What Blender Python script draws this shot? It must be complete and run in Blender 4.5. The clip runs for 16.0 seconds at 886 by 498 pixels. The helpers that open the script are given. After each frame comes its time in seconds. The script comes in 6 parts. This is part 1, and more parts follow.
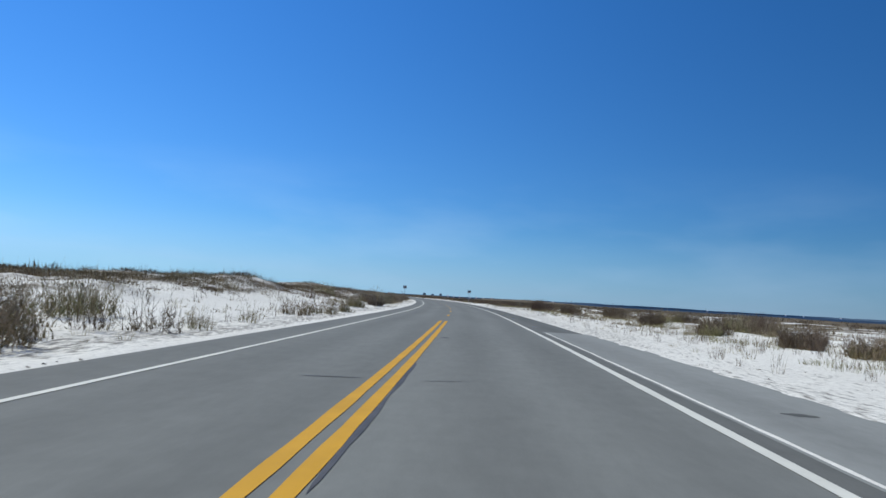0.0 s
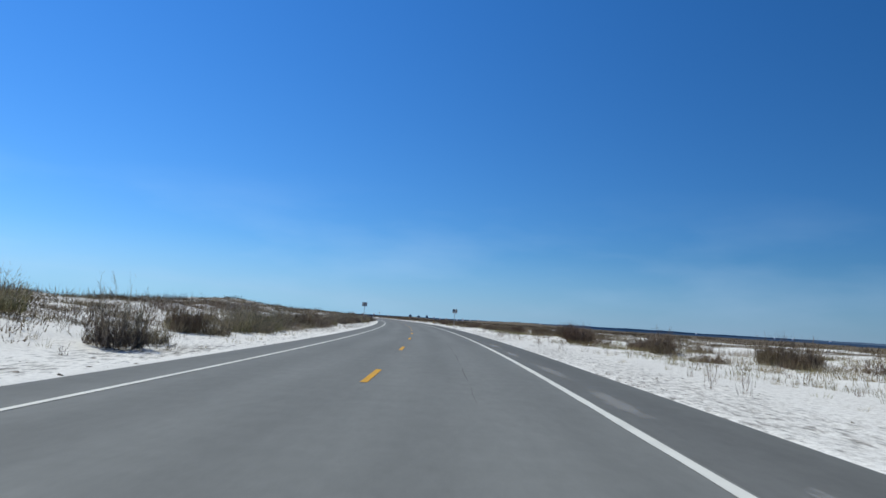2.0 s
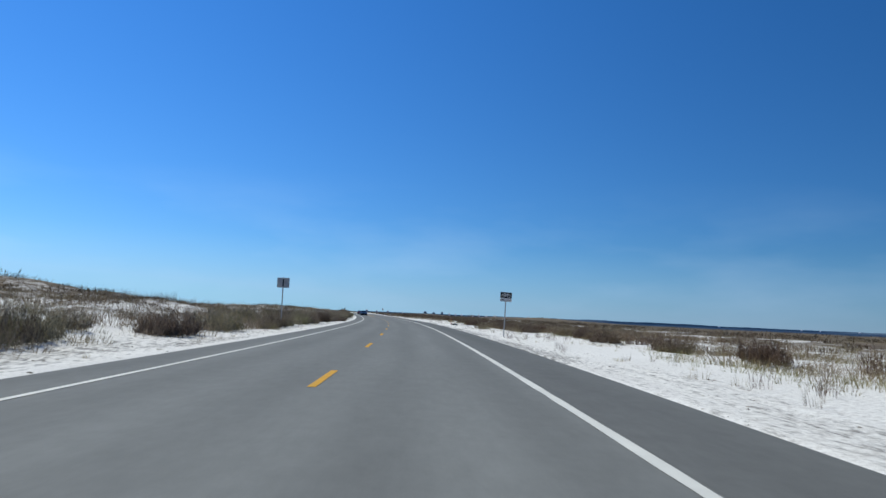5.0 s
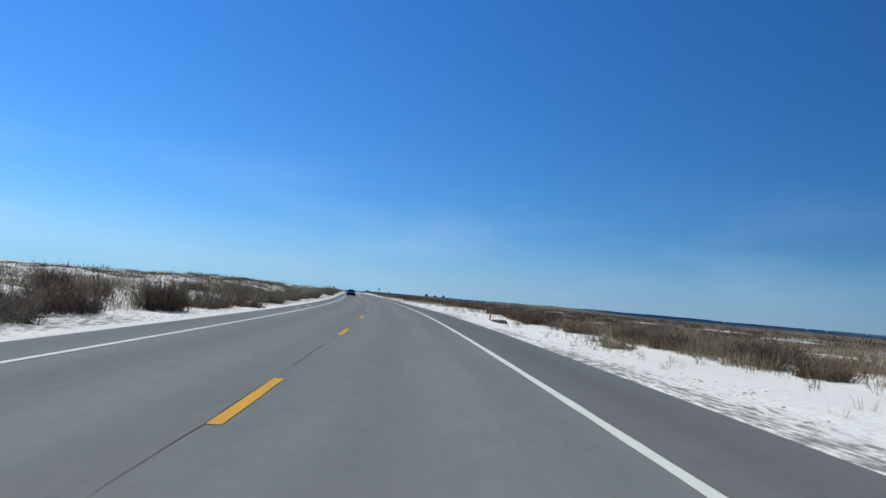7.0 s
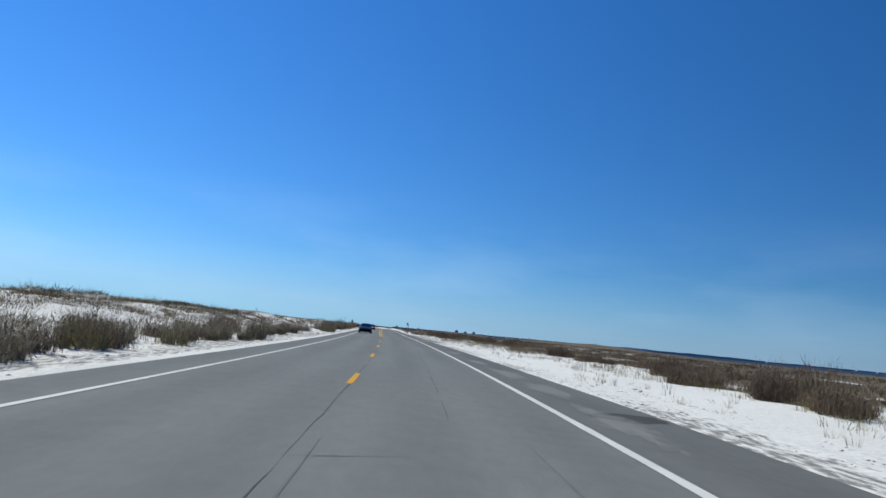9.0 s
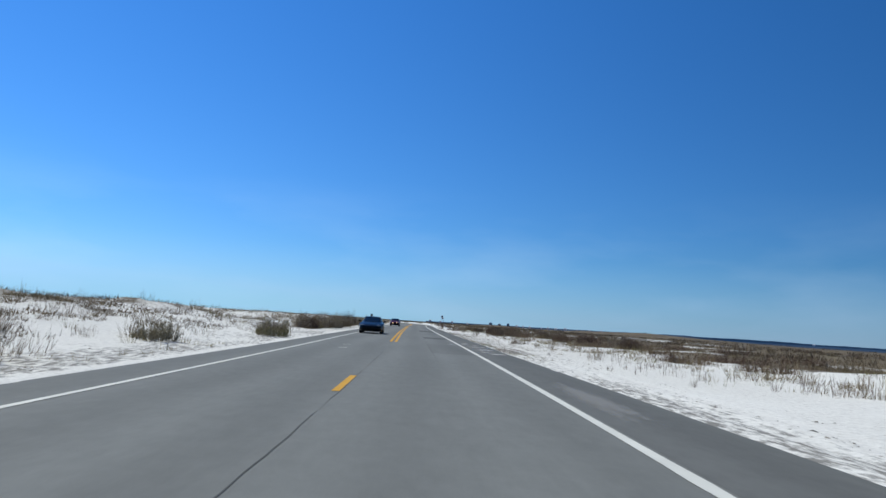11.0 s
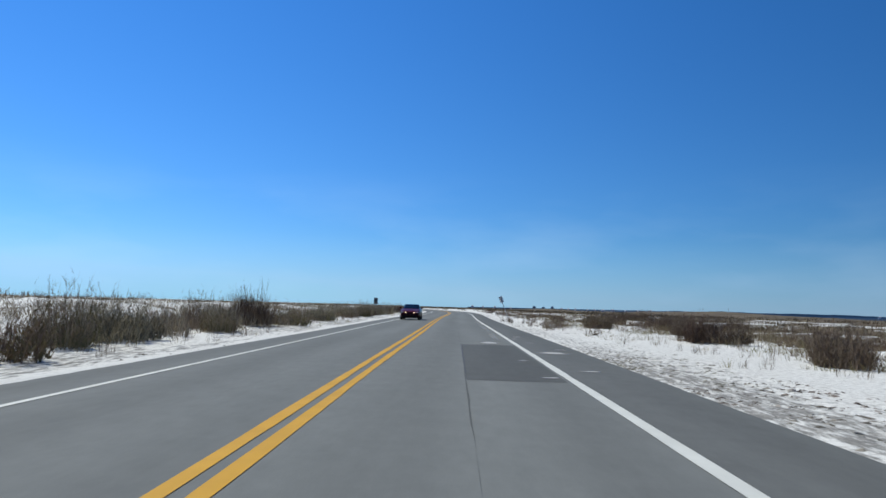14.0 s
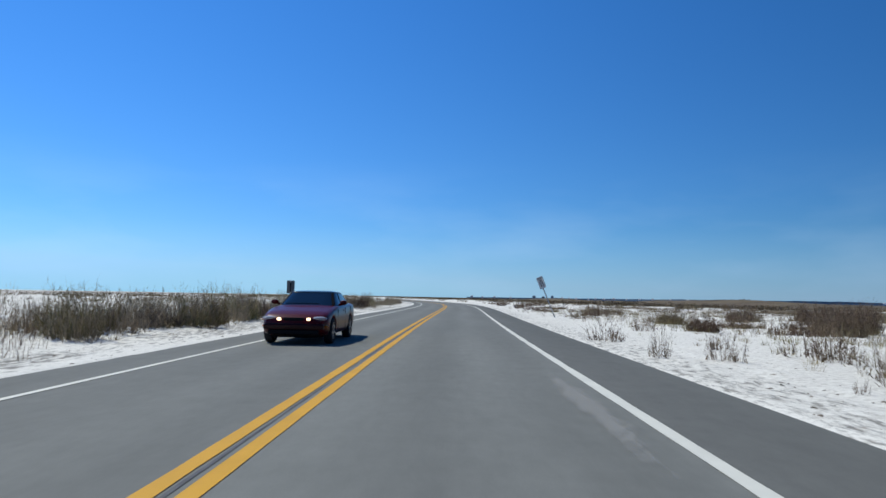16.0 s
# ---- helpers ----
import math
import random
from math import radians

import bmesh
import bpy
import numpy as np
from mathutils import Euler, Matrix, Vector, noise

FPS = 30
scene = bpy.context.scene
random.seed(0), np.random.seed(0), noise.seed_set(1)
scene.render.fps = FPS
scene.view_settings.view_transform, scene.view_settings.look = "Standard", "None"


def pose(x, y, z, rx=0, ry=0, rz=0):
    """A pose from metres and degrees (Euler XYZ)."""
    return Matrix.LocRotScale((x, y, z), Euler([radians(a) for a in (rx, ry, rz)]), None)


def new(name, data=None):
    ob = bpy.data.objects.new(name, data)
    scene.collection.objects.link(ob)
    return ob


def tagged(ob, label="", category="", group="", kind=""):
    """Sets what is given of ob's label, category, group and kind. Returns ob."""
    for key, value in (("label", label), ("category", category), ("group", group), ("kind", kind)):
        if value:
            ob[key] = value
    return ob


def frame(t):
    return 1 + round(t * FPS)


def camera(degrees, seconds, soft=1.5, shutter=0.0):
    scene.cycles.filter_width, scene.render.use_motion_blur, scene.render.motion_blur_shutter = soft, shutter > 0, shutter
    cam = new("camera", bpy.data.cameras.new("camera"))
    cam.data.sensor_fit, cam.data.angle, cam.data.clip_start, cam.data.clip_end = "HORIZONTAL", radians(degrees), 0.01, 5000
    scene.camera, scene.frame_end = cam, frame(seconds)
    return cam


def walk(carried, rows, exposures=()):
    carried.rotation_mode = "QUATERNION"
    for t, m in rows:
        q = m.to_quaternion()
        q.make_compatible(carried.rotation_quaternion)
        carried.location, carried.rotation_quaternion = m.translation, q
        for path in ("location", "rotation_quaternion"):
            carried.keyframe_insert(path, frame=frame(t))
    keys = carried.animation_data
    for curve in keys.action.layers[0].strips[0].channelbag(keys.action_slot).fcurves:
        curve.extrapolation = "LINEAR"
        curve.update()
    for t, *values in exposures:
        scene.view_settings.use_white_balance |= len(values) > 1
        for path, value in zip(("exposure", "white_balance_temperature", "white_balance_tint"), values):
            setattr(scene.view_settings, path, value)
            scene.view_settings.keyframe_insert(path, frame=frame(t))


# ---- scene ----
# ---- camera ----
cam = camera(66.5, 16.0, soft=1.5, shutter=0.05)
CAM_ROWS = [
    (0.0, pose(1.17, 0.00, 1.20, 94.00, -3.29, 2.83)),
    (0.5, pose(1.10, 10.90, 1.20, 93.91, -4.26, 2.50)),
    (1.0, pose(1.07, 21.46, 1.20, 94.51, -2.72, 2.86)),
    (1.5, pose(1.01, 32.00, 1.20, 95.02, -2.48, 2.20)),
    (2.0, pose(0.86, 42.03, 1.20, 95.91, -3.40, 1.69)),
    (2.5, pose(0.54, 52.26, 1.20, 96.63, -4.93, 1.27)),
    (3.0, pose(0.24, 62.78, 1.20, 96.77, -3.94, 1.79)),
    (3.5, pose(-0.15, 73.16, 1.20, 97.39, -2.56, 2.09)),
    (4.1, pose(-0.86, 85.68, 1.20, 96.64, -2.57, 2.47)),
    (4.8, pose(-1.86, 100.36, 1.20, 95.77, -2.59, 2.85)),
    (5.4, pose(-2.86, 112.87, 1.20, 95.02, -2.60, 3.21)),
    (6.0, pose(-3.98, 125.20, 1.20, 94.27, -2.60, 3.50)),
    (6.5, pose(-5.08, 135.29, 1.20, 94.19, -4.26, 3.12)),
    (7.0, pose(-6.41, 145.80, 1.20, 94.15, -4.99, 3.06)),
    (7.5, pose(-7.82, 155.99, 1.20, 95.60, -5.43, 3.51)),
    (8.0, pose(-9.30, 166.72, 1.20, 95.40, -5.19, 4.79)),
    (8.5, pose(-10.76, 177.13, 1.20, 95.98, -4.98, 5.51)),
    (9.0, pose(-12.10, 186.27, 1.20, 96.96, -5.44, 5.57)),
    (9.5, pose(-13.37, 195.52, 1.20, 96.83, -3.66, 7.05)),
    (10.1, pose(-15.19, 207.03, 1.20, 96.56, -3.63, 7.70)),
    (10.8, pose(-17.53, 220.99, 1.20, 96.26, -3.60, 8.23)),
    (11.4, pose(-19.67, 233.26, 1.20, 95.99, -3.58, 8.66)),
    (12.0, pose(-21.91, 245.67, 1.20, 95.73, -3.55, 9.12)),
    (12.5, pose(-23.77, 256.10, 1.20, 96.04, -3.32, 11.55)),
    (13.0, pose(-25.62, 266.24, 1.20, 97.78, -0.90, 14.80)),
    (13.5, pose(-27.56, 276.19, 1.20, 97.23, -1.55, 13.45)),
    (14.0, pose(-29.40, 285.98, 1.20, 94.84, -1.52, 11.94)),
    (14.5, pose(-31.20, 295.51, 1.20, 93.71, -0.68, 11.77)),
    (15.0, pose(-32.99, 305.23, 1.20, 93.28, -1.88, 11.41)),
    (15.5, pose(-34.91, 314.95, 1.20, 94.13, -1.26, 12.05)),
    (16.0, pose(-36.81, 324.86, 1.20, 94.04, -0.98, 11.86)),
]

walk(cam, CAM_ROWS)

# ---- light ----
SUN_AZ, SUN_EL = 62.0, 52.0      # degrees to the left of +y, and above the horizon
world = bpy.data.worlds.new("sky")
scene.world = world
world.use_nodes = True
wn, wl_ = world.node_tree.nodes, world.node_tree.links
wn.clear()
sky = wn.new("ShaderNodeTexSky")
sky.sky_type = "NISHITA"
sky.sun_disc = False
sky.sun_elevation = radians(SUN_EL)
sky.sun_rotation = radians(-SUN_AZ)
sky.altitude = 0.0
sky.air_density, sky.dust_density, sky.ozone_density = 1.0, 0.0, 1.5
# the deep blue of a dry, clear day, channel by channel
sp = wn.new("ShaderNodeSeparateColor")
cb = wn.new("ShaderNodeCombineColor")
wl_.new(sky.outputs["Color"], sp.inputs["Color"])
for ch, gain, power, most in (("Red", 0.40, 1.42, 3.2), ("Green", 0.655, 1.09, 6.2), ("Blue", 1.10, 1.07, 9.9)):
    m1, m2, m3, m4 = (wn.new("ShaderNodeMath") for _ in range(4))
    m1.operation, m2.operation, m3.operation, m4.operation = "MULTIPLY", "POWER", "MULTIPLY", "MINIMUM"
    m1.inputs[1].default_value, m2.inputs[1].default_value, m3.inputs[1].default_value, m4.inputs[1].default_value = 0.1, power, 10.0 * gain, most
    wl_.new(sp.outputs[ch], m1.inputs[0])
    wl_.new(m1.outputs[0], m2.inputs[0])
    wl_.new(m2.outputs[0], m3.inputs[0])
    wl_.new(m3.outputs[0], m4.inputs[0])
    wl_.new(m4.outputs[0], cb.inputs[ch])
# thin veils of high cloud low in the sky
tcw = wn.new("ShaderNodeTexCoord")
mpw = wn.new("ShaderNodeMapping")
mpw.inputs["Scale"].default_value = (2.6, 2.6, 9.0)
mpw.inputs["Rotation"].default_value = (0.0, radians(8), 0.0)
cir = wn.new("ShaderNodeTexNoise")
cir.inputs["Scale"].default_value, cir.inputs["Detail"].default_value, cir.inputs["Roughness"].default_value = 1.4, 5.0, 0.5
crp = wn.new("ShaderNodeValToRGB")
crp.color_ramp.elements[0].position, crp.color_ramp.elements[1].position = 0.48, 0.85
sep = wn.new("ShaderNodeSeparateXYZ")
low = wn.new("ShaderNodeMapRange")           # fading out twelve degrees up
low.inputs["From Min"].default_value, low.inputs["From Max"].default_value = 0.06, 0.20
low.inputs["To Min"].default_value, low.inputs["To Max"].default_value = 0.40, 0.0
vm = wn.new("ShaderNodeMath")
vm.operation = "MULTIPLY"
veil = wn.new("ShaderNodeMix")
veil.data_type = "RGBA"
veil.inputs[7].default_value = (4.8, 7.1, 10.0, 1.0)
bg = wn.new("ShaderNodeBackground")
bg.inputs["Strength"].default_value = 0.10
wo = wn.new("ShaderNodeOutputWorld")
wl_.new(tcw.outputs["Generated"], mpw.inputs["Vector"])
wl_.new(mpw.outputs["Vector"], cir.inputs["Vector"])
wl_.new(cir.outputs["Fac"], crp.inputs["Fac"])
wl_.new(tcw.outputs["Generated"], sep.inputs["Vector"])
wl_.new(sep.outputs["Z"], low.inputs["Value"])
wl_.new(crp.outputs["Color"], vm.inputs[0])
wl_.new(low.outputs["Result"], vm.inputs[1])
wl_.new(vm.outputs[0], veil.inputs[0])
# pale blue haze along the horizon
hz = wn.new("ShaderNodeMapRange")
hz.inputs["From Min"].default_value, hz.inputs["From Max"].default_value = 0.0, 0.10
hz.inputs["To Min"].default_value, hz.inputs["To Max"].default_value = 0.45, 0.0
haze = wn.new("ShaderNodeMix")
haze.data_type = "RGBA"
haze.inputs[7].default_value = (3.1, 5.8, 9.9, 1.0)
wl_.new(sep.outputs["Z"], hz.inputs["Value"])
wl_.new(hz.outputs["Result"], haze.inputs[0])
wl_.new(cb.outputs["Color"], haze.inputs[6])
wl_.new(haze.outputs[2], veil.inputs[6])
# brighter towards the sun, deeper away from it
dt = wn.new("ShaderNodeVectorMath")
dt.operation = "DOT_PRODUCT"
dt.inputs[1].default_value = (-math.sin(radians(SUN_AZ)) * math.cos(radians(SUN_EL)), math.cos(radians(SUN_AZ)) * math.cos(radians(SUN_EL)), math.sin(radians(SUN_EL)))
af = wn.new("ShaderNodeMath")
af.operation = "MULTIPLY_ADD"
af.inputs[1].default_value, af.inputs[2].default_value = 0.72, 0.66
aur = wn.new("ShaderNodeVectorMath")
aur.operation = "SCALE"
wl_.new(tcw.outputs["Generated"], dt.inputs[0])
wl_.new(dt.outputs["Value"], af.inputs[0])
wl_.new(veil.outputs[2], aur.inputs[0])
wl_.new(af.outputs[0], aur.inputs["Scale"])
wl_.new(aur.outputs["Vector"], bg.inputs["Color"])
wl_.new(bg.outputs["Background"], wo.inputs["Surface"])

sun = new("sun", bpy.data.lights.new("sun", "SUN"))
sun.data.energy = 3.7
sun.data.angle = radians(0.53)
sun.data.color = (1.0, 0.985, 0.87)
a, e = radians(SUN_AZ), radians(SUN_EL)
sun_dir = Vector((-math.sin(a) * math.cos(e), math.cos(a) * math.cos(e), math.sin(e)))
sun.matrix_world = Matrix.Translation((0, 0, 60)) @ sun_dir.to_track_quat("Z", "Y").to_matrix().to_4x4()
scene.view_settings.exposure = 0.0

# ---- materials ----


def mat(name, rough=0.8, metal=0.0, spec=0.3):
    m = bpy.data.materials.new(name)
    m.use_nodes = True
    b = m.node_tree.nodes["Principled BSDF"]
    b.inputs["Roughness"].default_value = rough
    b.inputs["Metallic"].default_value = metal
    b.inputs["Specular IOR Level"].default_value = spec
    return m, m.node_tree.nodes, m.node_tree.links, b


def noise_node(nodes, links, scale, detail=4.0, rough=0.6, coord="Object"):
    tc = nodes.new("ShaderNodeTexCoord")
    n = nodes.new("ShaderNodeTexNoise")
    n.inputs["Scale"].default_value = scale
    n.inputs["Detail"].default_value = detail
    n.inputs["Roughness"].default_value = rough
    links.new(tc.outputs[coord], n.inputs["Vector"])
    return n.outputs["Fac"]


def ramp(nodes, links, fac, stops):
    r = nodes.new("ShaderNodeValToRGB")
    els = r.color_ramp.elements
    while len(els) < len(stops):
        els.new(0.5)
    for el, (p, c) in zip(els, stops):
        el.position = p
        el.color = (*c, 1.0) if len(c) == 3 else c
    links.new(fac, r.inputs["Fac"])
    return r.outputs["Color"]


def mix(nodes, links, fac, c1, c2, mode="MIX"):
    m = nodes.new("ShaderNodeMix")
    m.data_type, m.blend_type = "RGBA", mode
    for sock, v in ((m.inputs[0], fac), (m.inputs[6], c1), (m.inputs[7], c2)):
        if isinstance(v, bpy.types.NodeSocket):
            links.new(v, sock)
        elif isinstance(v, (int, float)):
            sock.default_value = v
        else:
            sock.default_value = (*v, 1.0)
    return m.outputs[2]


def bump(nodes, links, fac, b, strength=0.3, dist=0.02):
    n = nodes.new("ShaderNodeBump")
    n.inputs["Strength"].default_value = strength
    n.inputs["Distance"].default_value = dist
    links.new(fac, n.inputs["Height"])
    links.new(n.outputs["Normal"], b.inputs["Normal"])


def plain(name, c, rough=0.6, metal=0.0, vary=0.12, scale=6.0, spec=0.4):
    """A plain surface with slight blotches of dirt and wear."""
    m, n, l, b = mat(name, rough, metal, spec)
    f = noise_node(n, l, scale, 6.0)
    lo, hi = tuple(v * (1 - vary) for v in c), tuple(min(1, v * (1 + vary)) for v in c)
    l.new(ramp(n, l, f, [(0.3, lo), (0.7, hi)]), b.inputs["Base Color"])
    return m


def make_sand():
    m, n, l, b = mat("white_sand", 0.95, 0.0, 0.15)
    big = noise_node(n, l, 0.12, 5.0)
    base = ramp(n, l, big, [(0.3, (0.68, 0.66, 0.585)), (0.7, (0.81, 0.795, 0.72))])
    fine = noise_node(n, l, 9.0, 6.0, 0.7)
    base = mix(n, l, 0.5, base, ramp(n, l, fine, [(0.3, (0.52, 0.505, 0.45)), (0.62, (0.86, 0.84, 0.765))]))
    # dry litter: bits of dead grass and wrack
    bits = noise_node(n, l, 5.5, 8.0, 0.78)
    zone = noise_node(n, l, 0.5, 3.0)
    litter = ramp(n, l, bits, [(0.56, (0, 0, 0)), (0.64, (1, 1, 1))])
    where = ramp(n, l, zone, [(0.46, (0, 0, 0)), (0.64, (0.85, 0.85, 0.85))])
    both = mix(n, l, 1.0, litter, where, "MULTIPLY")
    base = mix(n, l, both, base, (0.27, 0.23, 0.18))
    # trampled, littered strips beside the pavement, drawn out along the road
    wk = n.new("ShaderNodeAttribute")
    wk.attribute_name = "wrack"
    tu = n.new("ShaderNodeTexCoord")
    mu = n.new("ShaderNodeMapping")
    mu.inputs["Scale"].default_value = (5.0, 1.3, 1.0)
    l.new(tu.outputs["UV"], mu.inputs["Vector"])
    wn_ = n.new("ShaderNodeTexNoise")
    wn_.inputs["Scale"].default_value, wn_.inputs["Detail"].default_value, wn_.inputs["Roughness"].default_value = 1.5, 8.0, 0.70
    l.new(mu.outputs["Vector"], wn_.inputs["Vector"])
    wa = n.new("ShaderNodeMath")
    wa.operation = "MULTIPLY_ADD"
    wa.inputs[1].default_value = 0.28
    l.new(wk.outputs["Fac"], wa.inputs[0])
    l.new(wn_.outputs["Fac"], wa.inputs[2])
    # dark streaks: litter, with the shade in wheel ruts painted in
    streak = ramp(n, l, wa.outputs[0], [(0.66, (0, 0, 0)), (0.78, (1, 1, 1))])
    base = mix(n, l, streak, base, (0.22, 0.21, 0.185))
    # fine specks of litter on the trodden verges
    tr_ = n.new("ShaderNodeAttribute")
    tr_.attribute_name = "trodden"
    speck = noise_node(n, l, 7.0, 8.0, 0.8)
    sa = n.new("ShaderNodeMath")
    sa.operation = "MULTIPLY_ADD"
    sa.inputs[1].default_value = 0.14
    l.new(tr_.outputs["Fac"], sa.inputs[0])
    l.new(speck, sa.inputs[2])
    base = mix(n, l, ramp(n, l, sa.outputs[0], [(0.57, (0, 0, 0)), (0.72, (0.75, 0.75, 0.75))]), base, (0.42, 0.39, 0.335))
    # low ground cover under the scrub
    at = n.new("ShaderNodeAttribute")
    at.attribute_name = "cover"
    patch0 = noise_node(n, l, 0.22, 9.0, 0.72)
    patch1 = noise_node(n, l, 1.1, 7.0, 0.75)
    pm = n.new("ShaderNodeMath")
    pm.operation = "MULTIPLY_ADD"
    pm.inputs[1].default_value = 0.55
    pa = n.new("ShaderNodeMath")
    pa.operation = "MULTIPLY"
    pa.inputs[1].default_value = 0.45
    l.new(patch1, pa.inputs[0])
    l.new(patch0, pm.inputs[0])
    l.new(pa.outputs[0], pm.inputs[2])
    patch = pm.outputs[0]
    addn = n.new("ShaderNodeMath")
    addn.operation = "ADD"
    l.new(at.outputs["Fac"], addn.inputs[0])
    l.new(patch, addn.inputs[1])
    cover = ramp(n, l, addn.outputs[0], [(0.86, (0, 0, 0)), (1.0, (1, 1, 1))])
    tone = noise_node(n, l, 2.3, 5.0)
    veg = ramp(n, l, tone, [(0.3, (0.085, 0.064, 0.042)), (0.5, (0.135, 0.105, 0.068)), (0.7, (0.21, 0.17, 0.11))])
    field = noise_node(n, l, 0.045, 6.0, 0.65)
    veg = mix(n, l, 0.5, veg, ramp(n, l, field, [(0.38, (0.085, 0.066, 0.046)), (0.5, (0.135, 0.105, 0.068)), (0.62, (0.205, 0.168, 0.104))]))
    base = mix(n, l, cover, base, veg)
    l.new(base, b.inputs["Base Color"])
    bump(n, l, noise_node(n, l, 4.0, 8.0, 0.7), b, 0.45, 0.05)
    return m


def make_asphalt(name, tone, seed):
    m, n, l, b = mat(name, 0.9, 0.0, 0.12)
    tc = n.new("ShaderNodeTexCoord")
    mp = n.new("ShaderNodeMapping")
    mp.inputs["Scale"].default_value = (1.0, 0.06, 1.0)
    mp.inputs["Location"].default_value = (seed, seed * 2.0, 0)
    l.new(tc.outputs["UV"], mp.inputs["Vector"])
    st = n.new("ShaderNodeTexNoise")
    st.inputs["Scale"].default_value, st.inputs["Detail"].default_value = 1.6, 5.0
    l.new(mp.outputs["Vector"], st.inputs["Vector"])
    streak = ramp(n, l, st.outputs["Fac"], [(0.3, tuple(0.90 * v for v in tone)), (0.7, tuple(1.10 * v for v in tone))])
    grit = noise_node(n, l, 60.0, 3.0, 0.8)
    col = mix(n, l, 0.35, streak, ramp(n, l, grit, [(0.3, tuple(0.55 * v for v in tone)), (0.7, tuple(1.5 * v for v in tone))]))
    mp2 = n.new("ShaderNodeMapping")
    mp2.inputs["Scale"].default_value = (0.9, 0.10, 1.0)
    mp2.inputs["Location"].default_value = (seed * 3.0, seed, 0)
    l.new(tc.outputs["UV"], mp2.inputs["Vector"])
    bt = n.new("ShaderNodeTexNoise")
    bt.inputs["Scale"].default_value, bt.inputs["Detail"].default_value = 0.9, 6.0
    l.new(mp2.outputs["Vector"], bt.inputs["Vector"])
    blotch = bt.outputs["Fac"]
    col = mix(n, l, 0.5, col, ramp(n, l, blotch, [(0.32, tuple(0.78 * v for v in tone)), (0.68, tuple(1.2 * v for v in tone))]))
    mott = noise_node(n, l, 1.9, 6.0, 0.65)
    mp3 = n.new("ShaderNodeMapping")
    mp3.inputs["Scale"].default_value = (4.0, 1.1, 1.0)
    mp3.inputs["Location"].default_value = (seed, seed * 5.0, 0)
    l.new(tc.outputs["UV"], mp3.inputs["Vector"])
    md = n.new("ShaderNodeTexNoise")
    md.inputs["Scale"].default_value, md.inputs["Detail"].default_value, md.inputs["Roughness"].default_value = 1.6, 7.0, 0.68
    l.new(mp3.outputs["Vector"], md.inputs["Vector"])
    col = mix(n, l, 0.26, col, ramp(n, l, md.outputs["Fac"], [(0.32, tuple(0.72 * v for v in tone)), (0.68, tuple(1.26 * v for v in tone))]))
    col = mix(n, l, 0.16, col, ramp(n, l, mott, [(0.34, tuple(0.74 * v for v in tone)), (0.66, tuple(1.24 * v for v in tone))]))
    # paler, polished wheel tracks and darker strips between them
    sx = n.new("ShaderNodeSeparateXYZ")
    l.new(tc.outputs["UV"], sx.inputs["Vector"])
    sn = n.new("ShaderNodeMath")
    sn.operation = "SINE"
    mu = n.new("ShaderNodeMath")
    mu.operation = "MULTIPLY"
    mu.inputs[1].default_value = 3.55
    l.new(sx.outputs["X"], mu.inputs[0])
    l.new(mu.outputs[0], sn.inputs[0])
    mr = n.new("ShaderNodeMapRange")
    mr.inputs["From Min"].default_value, mr.inputs["From Max"].default_value = -1.0, 1.0
    mr.inputs["To Min"].default_value, mr.inputs["To Max"].default_value = 0.93, 1.05
    l.new(sn.outputs[0], mr.inputs["Value"])
    hs = n.new("ShaderNodeHueSaturation")
    l.new(mr.outputs["Result"], hs.inputs["Value"])
    l.new(col, hs.inputs["Color"])
    col = hs.outputs["Color"]
    l.new(col, b.inputs["Base Color"])
    bump(n, l, grit, b, 0.25, 0.006)
    return m


def make_paint(name, c, under, wear=0.40):
    m, n, l, b = mat(name, 0.7, 0.0, 0.3)
    w = noise_node(n, l, 14.0, 8.0, 0.75)
    worn = ramp(n, l, w, [(wear - 0.09, (1, 1, 1)), (wear, (0, 0, 0))])
    big = noise_node(n, l, 1.2, 4.0)
    c2 = ramp(n, l, big, [(0.3, tuple(0.85 * v for v in c)), (0.7, c)])
    l.new(mix(n, l, worn, c2, under), b.inputs["Base Color"])
    return m


def make_island(name, stops, rough=0.85, trans=0.0):
    m, n, l, b = mat(name, rough, 0.0, 0.15)
    g = n.new("ShaderNodeNewGeometry")
    col = ramp(n, l, g.outputs["Random Per Island"], stops)
    oi = n.new("ShaderNodeObjectInfo")
    tint = ramp(n, l, oi.outputs["Random"], [(0.0, (0.80, 0.74, 0.70)), (0.5, (0.97, 0.95, 0.92)), (1.0, (1.14, 1.12, 1.0))])
    # stands of browner and of more olive growth
    sp_ = n.new("ShaderNodeTexNoise")
    sp_.inputs["Scale"].default_value, sp_.inputs["Detail"].default_value = 0.16, 3.0
    l.new(g.outputs["Position"], sp_.inputs["Vector"])
    stand = ramp(n, l, sp_.outputs["Fac"], [(0.36, (0.80, 0.70, 0.66)), (0.5, (0.98, 0.96, 0.92)), (0.64, (1.08, 1.11, 0.96))])
    l.new(mix(n, l, 1.0, mix(n, l, 1.0, col, tint, "MULTIPLY"), stand, "MULTIPLY"), b.inputs["Base Color"])
    return m


